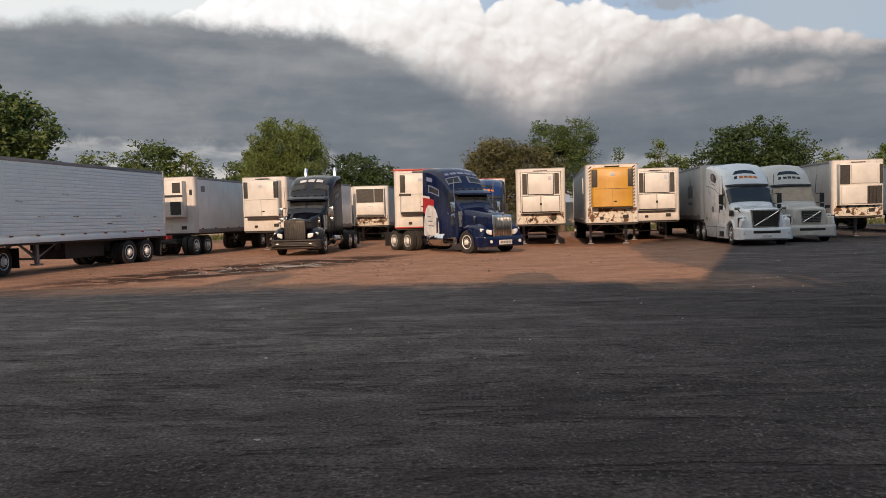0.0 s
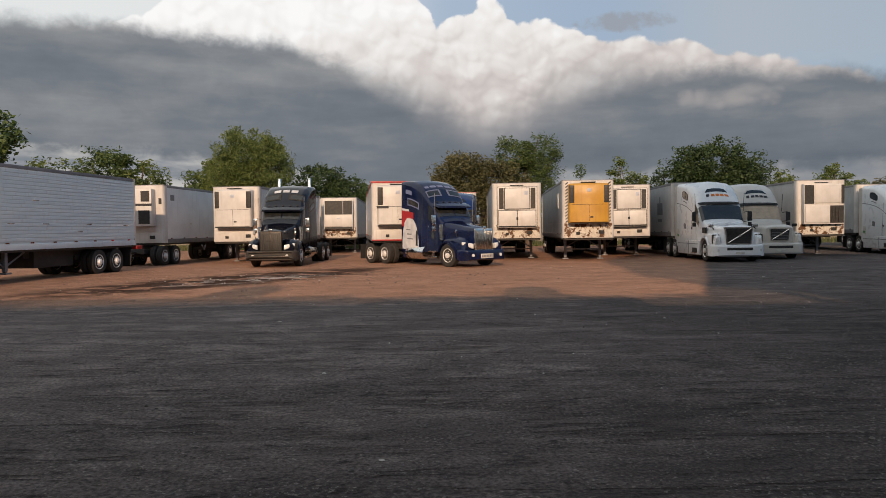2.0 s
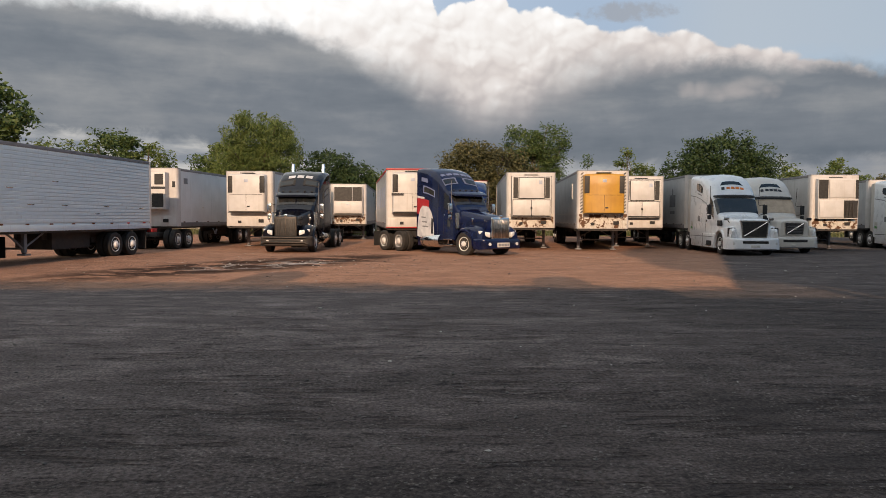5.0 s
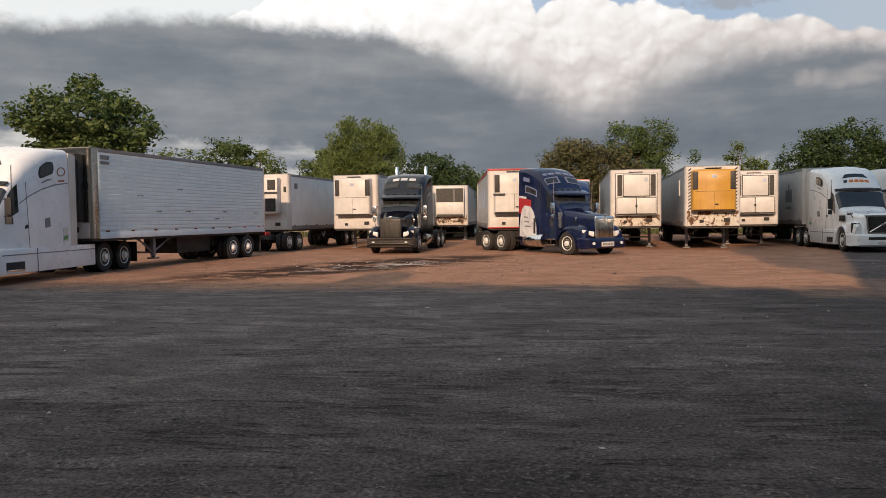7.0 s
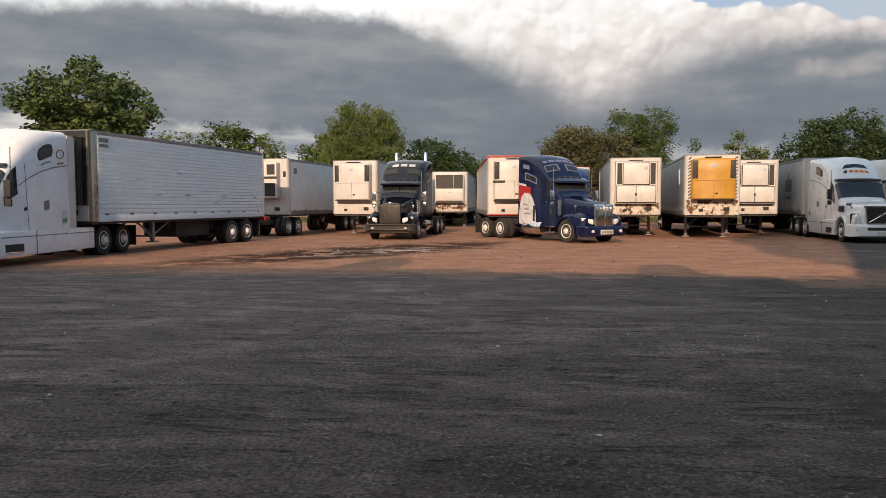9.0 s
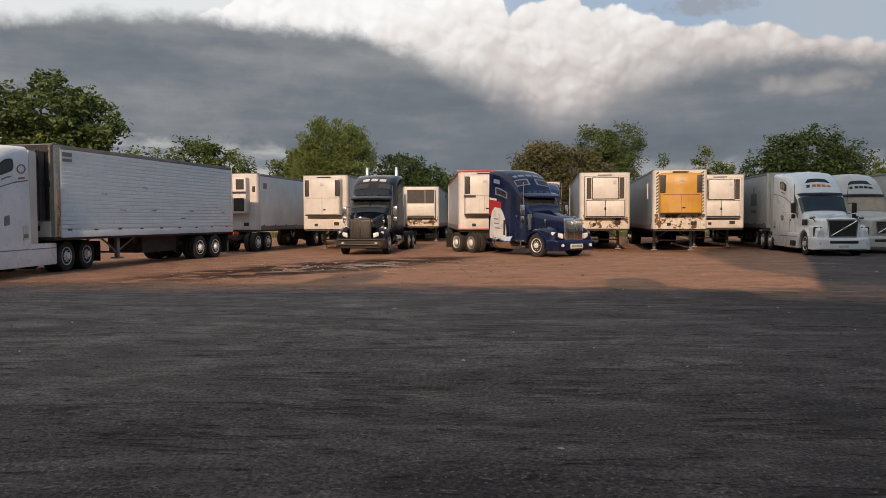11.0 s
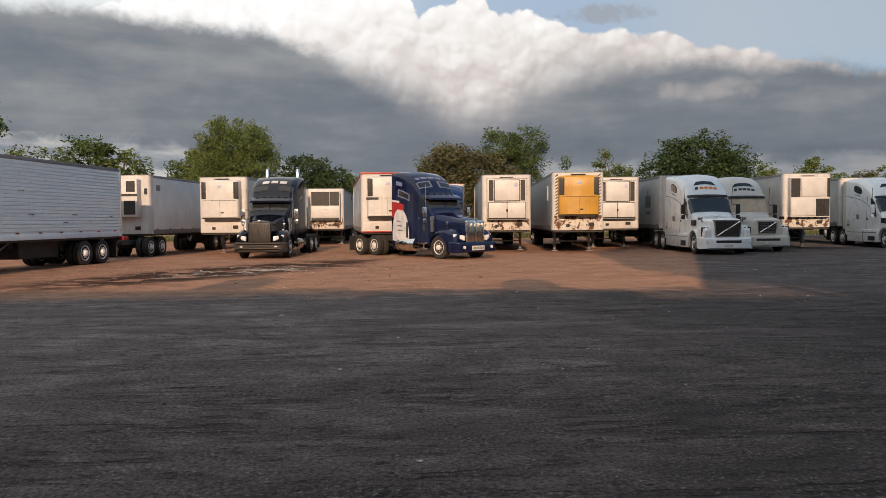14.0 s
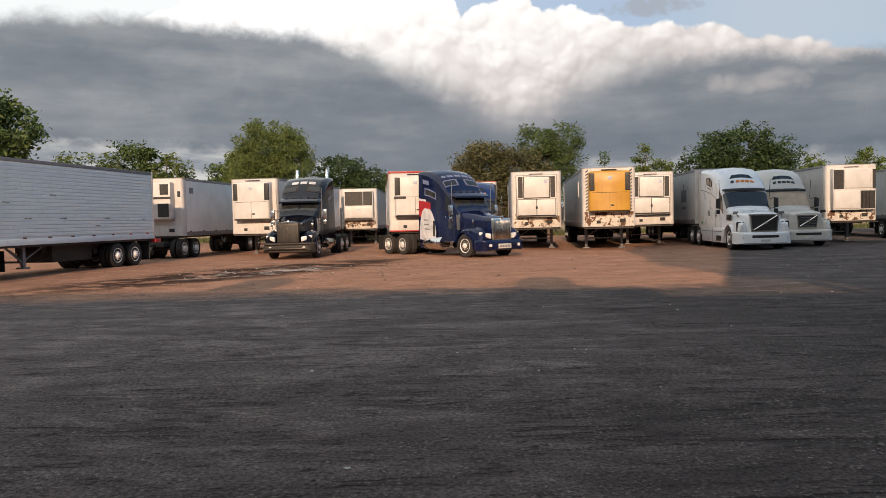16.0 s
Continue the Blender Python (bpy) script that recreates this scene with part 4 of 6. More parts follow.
def mirrors(t, x, y, z, mat, arm=0.22):
    for s in (-1, 1):
        mir = part("mirror", box(s * (x + arm) - 0.10, s * (x + arm) + 0.10, y - 0.10, y + 0.02, z, z + 0.46, 0.03), mat, t, "door mirror housing")
        part("mirror_arm", tube([(s * (x - 0.04), y + 0.10, z + 0.42), (s * (x + arm), y, z + 0.47)], 0.02, 6), DARK_STEEL, mir)
        part("mirror_arm", tube([(s * (x - 0.04), y + 0.10, z - 0.04), (s * (x + arm), y, z)], 0.02, 6), DARK_STEEL, mir)
        part("spot_mirror", box(s * (x + arm) - 0.09, s * (x + arm) + 0.09, y - 0.08, y, z - 0.26, z - 0.05, 0.03), mat, mir)


def letter_bars(loft, t, s0, s1, u0, u1, n, mat, slant=0.0):
    """Plain bars in place of a word."""
    for k in range(n):
        a, b = u0 + (u1 - u0) * (k + 0.12) / n, u0 + (u1 - u0) * (k + 0.88) / n
        part("letter_bar", loft.patch(s0, s1, a, b, 0.016, 2, 2), mat, t)


def long_nose_tractor(m, label, paint, stacks=True, art=False, dark_front=False, steer=0.0):
    """A conventional tractor with a tall upright grille, a narrow sloping hood and a high sleeper."""
    t = thing("semi_truck", m, label, "truck", "parked tractors")
    chassis(t, CHROME, RIM_ALU, 4.6, steer=steer)
    trim = GRILLE if dark_front else CHROME
    hood = Loft([(-1.06, 0.50, 0.47, 0.72, 1.66, 0.10, 0.05), (-0.85, 0.54, 0.50, 0.76, 1.74, 0.16, 0.05), (-0.2, 0.60, 0.58, 0.95, 1.84, 0.22, 0.05), (0.3, 0.80, 0.74, 1.00, 1.95, 0.24, 0.05), (0.80, 0.98, 0.92, 0.92, 2.06, 0.22, 0.05)])
    part("hood", hood.body(3), paint, t, "sloping painted hood")
    cab = Loft([(0.62, 1.00, 0.93, 0.78, 2.02, 0.18, 0.04), (0.80, 1.05, 0.98, 0.70, 2.18, 0.18, 0.04), (1.22, 1.08, 1.00, 0.66, 2.80, 0.16, 0.05), (1.40, 1.10, 1.03, 0.66, 2.95, 0.20, 0.06), (1.58, 1.12, 1.06, 0.66, 3.20, 0.26, 0.07), (1.90, 1.17, 1.10, 0.66, 3.58, 0.30, 0.08), (2.28, 1.20, 1.14, 0.66, 3.82, 0.30, 0.08), (2.70, 1.21, 1.16, 0.66, 3.96, 0.26, 0.06), (3.15, 1.22, 1.18, 0.66, 4.00, 0.20, 0.04), (3.46, 1.22, 1.18, 0.72, 3.99, 0.16, 0.03)])
    part("cab", cab.body(3), paint, t, "painted cab with high-roof sleeper")
    # windscreen in two panes, visor, roof windows
    for a, b in ((0.368, 0.497), (0.503, 0.632)):
        slab(cab, "windscreen", 1.12, 1.93, a, b, GLASS, t, "dark windscreen pane")
    visor = Loft([(0.82, 0.98, 0.95, 2.66, 2.73, 0.03, 0.02), (1.00, 1.02, 0.99, 2.72, 2.82, 0.03, 0.03), (1.26, 1.04, 1.00, 2.78, 2.90, 0.03, 0.04)])
    part("sun_visor", visor.body(2), paint, t, "front sun visor")
    for k in range(5):
        x = -0.72 + 0.36 * k
        part("roof_lamp", box(x - 0.045, x + 0.045, 1.22, 1.30, 2.93, 2.97, 0.012), SEAL, t)
    for a, b in ((0.375, 0.480), (0.520, 0.625)):
        slab(cab, "roof_window_frame", 3.95, 4.75, a, b, PALE_BLUE if art else BRONZE, t, lift=0.014)
        slab(cab, "roof_window", 4.08, 4.62, a + 0.010, b - 0.010, GLASS, t, "dark roof window", lift=0.022)
    if art:
        letter_bars(cab, t, 5.05, 5.40, 0.395, 0.605, 5, PAINTED_BLUE)
    else:
        letter_bars(cab, t, 4.95, 5.45, 0.435, 0.565, 3, ART_WHITE)
    for s in (0, 1):
        f = (lambda u: u) if s == 0 else (lambda u: 1 - u)
        slab(cab, "door_window", 1.75, 3.55, f(0.215), f(0.318), GLASS, t, "dark side window", shape=lambda a, b: (a if b < 0.5 else a + (1 - a) * 0.25 * (b - 0.5) * 2, b))
        slab(cab, "door_seam", 3.68, 3.72, f(0.02), f(0.31), SEAL, t, lift=0.006)
        slab(cab, "lower_window", 1.7, 2.5, f(0.10), f(0.15), GLASS, t, lift=0.008)
        slab(cab, "door_handle", 3.3, 3.55, f(0.165), f(0.175), CHROME, t, lift=0.03)
        slab(cab, "sleeper_window_frame", 5.6, 7.6, f(0.225), f(0.262), PAINTED_BLUE if art else BRONZE, t, lift=0.010)
        slab(cab, "sleeper_window", 5.75, 7.45, f(0.231), f(0.256), GLASS, t, "dark sleeper window", lift=0.017)
        slab(cab, "side_vent", 6.9, 7.9, f(0.280), f(0.300), PAINTED_BLUE if art else BRONZE, t, lift=0.010)
        slab(cab, "sleeper_seam", 5.0, 5.05, f(0.02), f(0.31), SEAL, t, lift=0.006)
        sg = -1 if s == 0 else 1
        part("step", box(min(sg * 0.80, sg * 1.16), max(sg * 0.80, sg * 1.16), 0.80, 1.52, 0.40, 0.47, 0.015), CHROME, t)
        part("step", box(min(sg * 0.75, sg * 1.14), max(sg * 0.75, sg * 1.14), 0.85, 1.50, 0.66, 0.72, 0.015), CHROME, t)
        part("side_fairing", box(min(sg * 0.74, sg * 1.14), max(sg * 0.74, sg * 1.14), 3.12, 3.46, 0.36, 0.9, 0.04), paint, t)
        part("air_intake", tube([(sg * 1.00, 0.62, 1.2), (sg * 1.01, 0.64, 1.90)], 0.11, 14), CHROME, t, "chrome air cleaner can")
    if art:
        # a red field with a pale bird-like shape, kept as plain forms
        for u0, u1, s0, s1, mat, lift in ((0.118, 0.196, 6.6, 8.85, RED, 0.010), (0.196, 0.206, 7.4, 8.85, ART_WHITE, 0.014)):
            slab(cab, "side_art", s0, s1, u0, u1, mat, t, lift=lift)
            slab(cab, "side_art", s0, s1, 1 - u0, 1 - u1, mat, t, lift=lift)
        for sgn in (0, 1):
            f = (lambda u: u) if sgn == 0 else (lambda u: 1 - u)
            slab(cab, "side_art", 5.6, 8.7, f(0.01), f(0.163), ART_WHITE, t, "pale painted shape", lift=0.016, ns=10, nu=8, shape=lambda a, b: (0.5 + (a - 0.5) * math.sqrt(max(0.05, 1 - (max(0.0, b - 0.15) / 0.9) ** 2)), b))
            for kk in range(3):
                slab(cab, "side_art", 6.6 + 0.25 * kk, 7.6 + 0.1 * kk, f(0.06 + 0.022 * kk), f(0.066 + 0.022 * kk), GREY_RAIL, t, lift=0.02)
            slab(cab, "side_art", 5.75, 6.1, f(0.03), f(0.11), INK, t, lift=0.02)
    # grille with surround, bars and crown
    part("grille_surround", box(-0.53, 0.53, -1.16, -1.03, 0.70, 1.70, 0.06, seg=3), trim if not dark_front else BRONZE, t, "tall grille surround")
    g = part("grille", box(-0.455, 0.455, -1.185, -1.15, 0.78, 1.60, 0.02), GRILLE if dark_front else STEEL, t, "upright mesh grille")
    for k in range(11):
        x = -0.41 + 0.082 * k
        part("grille_bar", box(x - 0.012, x + 0.012, -1.20, -1.18, 0.80, 1.58, 0.004), DARK_STEEL if dark_front else STEEL, g)
    part("grille_centre", box(-0.028, 0.028, -1.215, -1.18, 0.76, 1.66, 0.012), BRONZE if dark_front else CHROME, t)
    part("hood_badge", box(-0.07, 0.07, -1.19, -1.12, 1.68, 1.80, 0.02), CHROME, t)
    # bumper
    bump = Loft([(-1.32, 0.92, 0.92, 0.36, 0.70, 0.06, 0.0), (-1.26, 1.06, 1.06, 0.32, 0.76, 0.06, 0.0), (-1.05, 1.20, 1.20, 0.30, 0.78, 0.06, 0.0), (-0.72, 1.22, 1.22, 0.34, 0.76, 0.05, 0.0)])
    bp = part("bumper", bump.body(2), DARK_STEEL if dark_front else paint, t, "front bumper")
    part("number_plate", box(-0.36, 0.36, -1.345, -1.325, 0.40, 0.60, 0.008), PLATE if not dark_front else SEAL, bp)
    if dark_front:
        part("guard_bar", tube([(-1.1, -1.36, 0.42), (-0.9, -1.42, 0.50), (0.9, -1.42, 0.50), (1.1, -1.36, 0.42)], 0.05, 10), BRONZE, bp)
        part("guard_bar", tube([(-1.0, -1.38, 0.72), (1.0, -1.38, 0.72)], 0.04, 10), BRONZE, bp)
    else:
        for k in range(7):
            x = -0.27 + k * 0.09
            part("plate_bar", box(x - 0.03, x + 0.03, -1.352, -1.344, 0.45, 0.55), GREY_RAIL, bp)
    for s in (-1, 1):
        fd = part("fender", fender_mesh(min(s * 0.72, s * 1.22), max(s * 0.72, s * 1.22), 0.0, 0.50, 0.60, 0.06, -0.10, math.pi * 0.92, flare=0.05), paint, t, "rounded front wing")
        nose = Loft([(-1.10, 0.20, 0.15, 0.72, 1.06, 0.12, 0.03), (-0.88, 0.28, 0.24, 0.72, 1.22, 0.16, 0.05), (-0.45, 0.31, 0.27, 0.80, 1.32, 0.18, 0.05), (-0.05, 0.30, 0.25, 1.02, 1.30, 0.12, 0.04), (0.35, 0.26, 0.18, 1.02, 1.20, 0.06, 0.02)])
        bm = nose.body(2)
        bmesh.ops.translate(bm, verts=bm.verts, vec=(s * 0.88, 0, 0))
        part("wing_nose", bm, paint, fd)
        lens = box(s * 0.86 - 0.24, s * 0.86 + 0.24, -1.14, -0.92, 0.82, 1.00, 0.05, seg=3)
        for p in lens.verts:
            # swept: low and blunt beside the grille, rising to a point round the wing
            out = (abs(p.co.x) - 0.62) / 0.48
            p.co.z = 0.92 + (p.co.z - 0.91) * (1.35 - 0.55 * out) + 0.13 * out
            p.co.y += 0.20 * out * out - 0.05
        part("head_lamp", lens, LAMP, t, "clear swept headlamp")
        part("lamp_corner", box(s * 1.04 - 0.06, s * 1.04 + 0.06, -0.98, -0.80, 0.88, 1.0, 0.04), AMBER if dark_front else LAMP, t)
        part("fog_lamp", tube([(s * 0.80, -1.36, 0.54), (s * 0.80, -1.24, 0.54)], 0.07, 14), LAMP, bp)
        part("hood_mirror", box(s * 0.98 - 0.05, s * 0.98 + 0.05, -0.42, -0.36, 1.52, 1.66, 0.02), CHROME, t)
        part("mirror_stem", tube([(s * 0.90, -0.35, 1.18), (s * 0.98, -0.38, 1.55)], 0.014, 6), DARK_STEEL, t)
        part("aerial", tube([(s * 1.10, 0.95, 1.9), (s * 1.14, 0.92, 3.35)], 0.014, 6), GREY_RAIL, t)
        if stacks:
            part("exhaust_stack", tube([(s * 0.80, 3.66, 0.95), (s * 0.80, 3.66, 4.18), (s * 0.80, 3.74, 4.45)], 0.095, 16), CHROME, t, "chrome exhaust stack")
            part("heat_shield", tube([(s * 0.80, 3.65, 1.6), (s * 0.80, 3.65, 3.0)], 0.13, 16), CHROME, t)
    mirrors(t, 1.08, 0.85, 1.86, CHROME)
    return t


def rounded(a, b):
    """Rounds the corners of a panel's grid."""
    u, v = 2 * a - 1, 2 * b - 1
    return 0.5 + 0.5 * u * math.sqrt(1 - 0.32 * v * v), 0.5 + 0.5 * v * math.sqrt(1 - 0.32 * u * u)


def rounded_tractor(m, label, paint, glass=None, letters=None, old=False, side_badge=True, extra=0.0, sleeper=None):
    """A rounded aerodynamic tractor: wide hood, trapezoid grille crossed by a diagonal bar, domed sleeper roof."""
    t = thing("semi_truck", m, label, "truck", "parked tractors")
    glass = glass or GLASS
    sleeper = extra if sleeper is None else sleeper
    chassis(t, CHROME, RIM_ALU, 4.6, tank=False, extra=extra)
    hood = Loft([(-1.14, 0.68, 0.62, 0.74, 1.58, 0.12, 0.03), (-0.98, 0.86, 0.74, 0.76, 1.66, 0.20, 0.04), (-0.45, 0.98, 0.84, 0.98, 1.71, 0.26, 0.04), (0.25, 1.05, 0.92, 1.05, 1.78, 0.26, 0.04), (0.90, 1.10, 0.98, 0.95, 1.84, 0.22, 0.04)])
    part("hood", hood.body(3), paint, t, "wide rounded hood")
    cab = Loft([(0.76, 1.08, 0.98, 0.74, 1.78, 0.20, 0.04), (0.92, 1.12, 1.00, 0.66, 1.90, 0.20, 0.04), (1.50, 1.14, 1.04, 0.60, 2.74, 0.20, 0.05), (1.64, 1.16, 1.06, 0.60, 2.94, 0.26, 0.07), (1.86, 1.17, 1.08, 0.60, 3.20, 0.36, 0.10), (2.15, 1.19, 1.10, 0.60, 3.50, 0.42, 0.12), (2.60, 1.21, 1.13, 0.60, 3.74, 0.40, 0.12), (3.20, 1.23, 1.16, 0.60, 3.88, 0.32, 0.10), (3.90, 1.23, 1.18, 0.60, 3.93, 0.24, 0.06), (4.60, 1.23, 1.19, 0.66, 3.95, 0.20, 0.04)])
    cab.rows = [(r[0] + sleeper * max(0.0, (r[0] - 2.6) / 2.0), *r[1:]) for r in cab.rows]
    part("cab", cab.body(3), paint, t, "painted cab with domed high-roof sleeper")
    slab(cab, "windscreen", 1.10, 1.92, 0.350, 0.650, glass, t, "one-piece windscreen", ns=5, nu=14)
    visor = Loft([(1.42, 0.98, 0.96, 2.74, 2.765, 0.01, 0.05), (1.50, 1.00, 0.98, 2.77, 2.80, 0.01, 0.05), (1.58, 1.02, 0.99, 2.80, 2.85, 0.01, 0.05)])
    part("sun_visor", visor.body(2), SEAL, t, "narrow dark sun visor")
    for k in range(5):
        x = -0.8 + 0.4 * k
        part("roof_lamp", box(x - 0.04, x + 0.04, 1.44, 1.50, 2.81, 2.85, 0.01), SEAL, t)
    slab(cab, "roof_window", 4.35, 4.85, 0.437, 0.563, GLASS, t, "dark roof skylight", shape=lambda a, b: (a, 0.5 + (b - 0.5) * (1.0 - 0.25 * a)))
    if letters:
        n = 4
        slab(cab, "letter_bar", 3.55, 4.0, 0.442, 0.458, INK, t, lift=0.016)
        letter_bars(cab, t, 3.58, 3.95, 0.466, 0.562, 4, letters)
    for s in (0, 1):
        f = (lambda u: u) if s == 0 else (lambda u: 1 - u)
        slab(cab, "door_window", 1.65, 3.75, f(0.205), f(0.318), GLASS, t, "dark side window", shape=lambda a, b: (a if b < 0.4 else a + (1 - a) * 0.22 * (b - 0.4), b))
        slab(cab, "door_seam", 5.0, 5.03, f(0.02), f(0.29), SEAL, t, lift=0.006)
        slab(cab, "waist_line", 4.0, 8.9, f(0.232), f(0.236), GREY_RAIL, t, lift=0.006)
        sw = slab(cab, "sleeper_window", 6.25, 7.65, f(0.268), f(0.312), SEAL, t, lift=0.010, ns=8, nu=8, shape=rounded)
        slab(cab, "sleeper_glass", 6.36, 7.54, f(0.272), f(0.308), GLASS, sw, lift=0.018, ns=8, nu=8, shape=rounded)
        slab(cab, "maker_bar", 6.5, 7.4, f(0.252), f(0.257), GREY_RAIL, t, lift=0.008)
        slab(cab, "door_handle", 4.55, 4.9, f(0.125), f(0.137), SEAL, t, lift=0.02)
        if side_badge:
            slab(cab, "side_badge", 6.6, 7.1, f(0.105), f(0.135), GREY_RAIL, t, lift=0.01)
            lb = slab(cab, "side_label", 8.25, 8.75, f(0.05), f(0.095), PLATE, t, lift=0.01)
            slab(cab, "label_bar", 8.30, 8.70, f(0.056), f(0.068), GRASS_INK, lb, lift=0.016)
        if side_badge and extra:
            ring = [cab.at(8.3 + 0.36 * math.cos(a), f(0.272 + 0.013 * math.sin(a))) + cab.normal(8.3, f(0.272)) * 0.012 for a in np.linspace(0, 2 * math.pi, 21)]
            part("side_emblem", tube(ring, 0.016, 6), RUST_INK, t, "rust-coloured ring emblem")
            slab(cab, "side_emblem", 8.0, 8.6, f(0.240), f(0.246), RUST_INK, t, lift=0.008)
        sg = -1 if s == 0 else 1
        ext = Loft([(4.60 + sleeper, 0.03, 0.03, 0.95, 3.85, 0.01, 0), (4.98 + sleeper, 0.03, 0.03, 0.95, 3.80, 0.01, 0)])
        bm = ext.body(1)
        bmesh.ops.translate(bm, verts=bm.verts, vec=(sg * 1.18, 0, 0))
        part("side_extender", bm, CAB_CREAM if paint is CAB_WHITE else paint, t, "cab side extender panel")
        # skirt with steps
        sk = part("side_skirt", box(min(sg * 0.86, sg * 1.22), max(sg * 0.86, sg * 1.22), 0.78, 4.40 + extra, 0.28, 0.98, 0.05), paint, t, "side skirt with steps")
        part("step_recess", box(min(sg * 1.16, sg * 1.226), max(sg * 1.16, sg * 1.226), 1.05, 1.85, 0.40, 0.62, 0.01), SEAL, sk)
        part("step", box(min(sg * 1.10, sg * 1.25), max(sg * 1.10, sg * 1.25), 1.05, 1.85, 0.36, 0.41, 0.01), CHROME, sk)
        part("skirt_seam", box(min(sg * 1.16, sg * 1.226), max(sg * 1.16, sg * 1.226), 2.42, 2.45, 0.30, 0.96), SEAL, sk)
        part("skirt_line", box(min(sg * 1.16, sg * 1.228), max(sg * 1.16, sg * 1.228), 0.9, 4.35 + extra, 0.80, 0.83), SEAL if old else GREY_RAIL, sk)
    # grille
    k = 0.76 if old else 1.0
    zc = 1.24
    part("grille_surround", trapezoid(0.64 * k, 0.56 * k, zc - 0.42 * k, zc + 0.38 * k, -1.22, -1.02), CHROME, t, "chrome trapezoid grille frame")
    part("grille", trapezoid(0.585 * k, 0.51 * k, zc - 0.365 * k, zc + 0.325 * k, -1.242, -1.15), GRILLE, t, "grille mesh")
    for i in range(6):
        z = zc + (-0.30 + 0.10 * i) * k
        part("grille_bar", box(-0.50 * k, 0.50 * k, -1.250, -1.238, z, z + 0.016), GREY_RAIL if old else DARK_STEEL, t)
    part("diagonal_bar", tube([(-0.50 * k, -1.258, zc - 0.34 * k), (0.54 * k, -1.258, zc + 0.31 * k)], 0.028, 8), CHROME, t, "diagonal chrome bar")
    part("grille_badge", tube([(0.02, -1.29, 1.225), (0.02, -1.25, 1.225)], 0.06, 14), CHROME, t)
    bump = Loft([(-1.36, 0.80, 0.80, 0.34, 0.74, 0.07, 0.0), (-1.28, 1.02, 1.02, 0.30, 0.80, 0.08, 0.0), (-1.05, 1.20, 1.18, 0.28, 0.84, 0.08, 0.0), (-0.62, 1.24, 1.22, 0.30, 0.82, 0.06, 0.0)])
    bp = part("bumper", bump.body(2), paint if not old else paint, t, "wide body-coloured bumper")
    part("bumper_slot", box(-0.58, 0.58, -1.372, -1.34, 0.56, 0.68, 0.015), GRILLE, bp)
    part("bumper_lip", box(-0.95, 0.95, -1.345, -1.2, 0.27, 0.33, 0.01), GREY_RAIL, bp)
    part("number_plate", box(-0.20, 0.20, -1.375, -1.355, 0.38, 0.49, 0.006), PLATE, bp)
    for s in (-1, 1):
        fd = part("fender", fender_mesh(min(s * 0.78, s * 1.23), max(s * 0.78, s * 1.23), 0.0, 0.52, 0.60, 0.07, -0.15, math.pi * 0.97, flare=0.04), paint, t, "flared front wing")
        nose = Loft([(-1.16, 0.15, 0.10, 0.80, 1.18, 0.10, 0.03), (-0.92, 0.24, 0.20, 0.80, 1.32, 0.14, 0.04), (-0.50, 0.26, 0.22, 0.90, 1.34, 0.14, 0.03), (-0.1, 0.26, 0.18, 1.12, 1.28, 0.06, 0.02)])
        bm = nose.body(2)
        bmesh.ops.translate(bm, verts=bm.verts, vec=(s * 0.92, 0, 0))
        part("wing_nose", bm, paint, fd)
        lamp = Loft([(-1.17, 0.10, 0.05, 0.86, 1.12, 0.05, 0.0), (-1.02, 0.16, 0.12, 0.86, 1.24, 0.06, 0.0), (-0.86, 0.17, 0.13, 0.90, 1.28, 0.06, 0.0)])
        bm = lamp.body(2)
        bmesh.ops.translate(bm, verts=bm.verts, vec=(s * 0.97, -0.025, 0))
        part("head_lamp", bm, LAMP, t, "tall clear headlamp")
        part("lamp_bezel", box(s * 0.98 - 0.17, s * 0.98 + 0.17, -1.04, -0.90, 0.84, 1.29, 0.05), BRONZE, t)
        part("fog_lamp", box(s * 0.88 - 0.12, s * 0.88 + 0.12, -1.32, -1.22, 0.50, 0.62, 0.03), LAMP, bp)
        part("hood_mirror", box(s * 1.02 - 0.12, s * 1.02 + 0.12, -0.50, -0.40, 1.62, 1.76, 0.04), CHROME if not old else SEAL, t)
        part("mirror_stem", tube([(s * 0.84, -0.30, 1.52), (s * 1.0, -0.44, 1.66)], 0.02, 6), SEAL, t)
        part("hood_vent", box(s * 1.03 - 0.05, s * 1.03 + 0.05, 0.25, 0.72, 1.35, 1.62, 0.02), GRILLE, t)
        part("aerial", tube([(s * 1.16, 1.45, 2.4), (s * 1.20, 1.42, 3.3)], 0.012, 6), SEAL, t)
    mirrors(t, 1.14, 1.12, 1.92, SEAL if paint is not CAB_WHITE or not old else CAB_WHITE, 0.20)
    return t


def trapezoid(wt, wb, z0, z1, y0, y1):
    bm = bmesh.new()
    a = [bm.verts.new(p) for p in ((-wb, y0, z0), (wb, y0, z0), (wt, y0, z1), (-wt, y0, z1))]
    b = [bm.verts.new((v.co.x * 1.02, y1, v.co.z)) for v in a]
    bm.faces.new(a), bm.faces.new(b[::-1])
    for i in range(4):
        bm.faces.new((a[i], a[(i + 1) % 4], b[(i + 1) % 4], b[i]))
    bmesh.ops.bevel(bm, geom=list(bm.edges), offset=0.015, segments=2, affect="EDGES")
    return bm

# ---- parked trucks and trailers ----


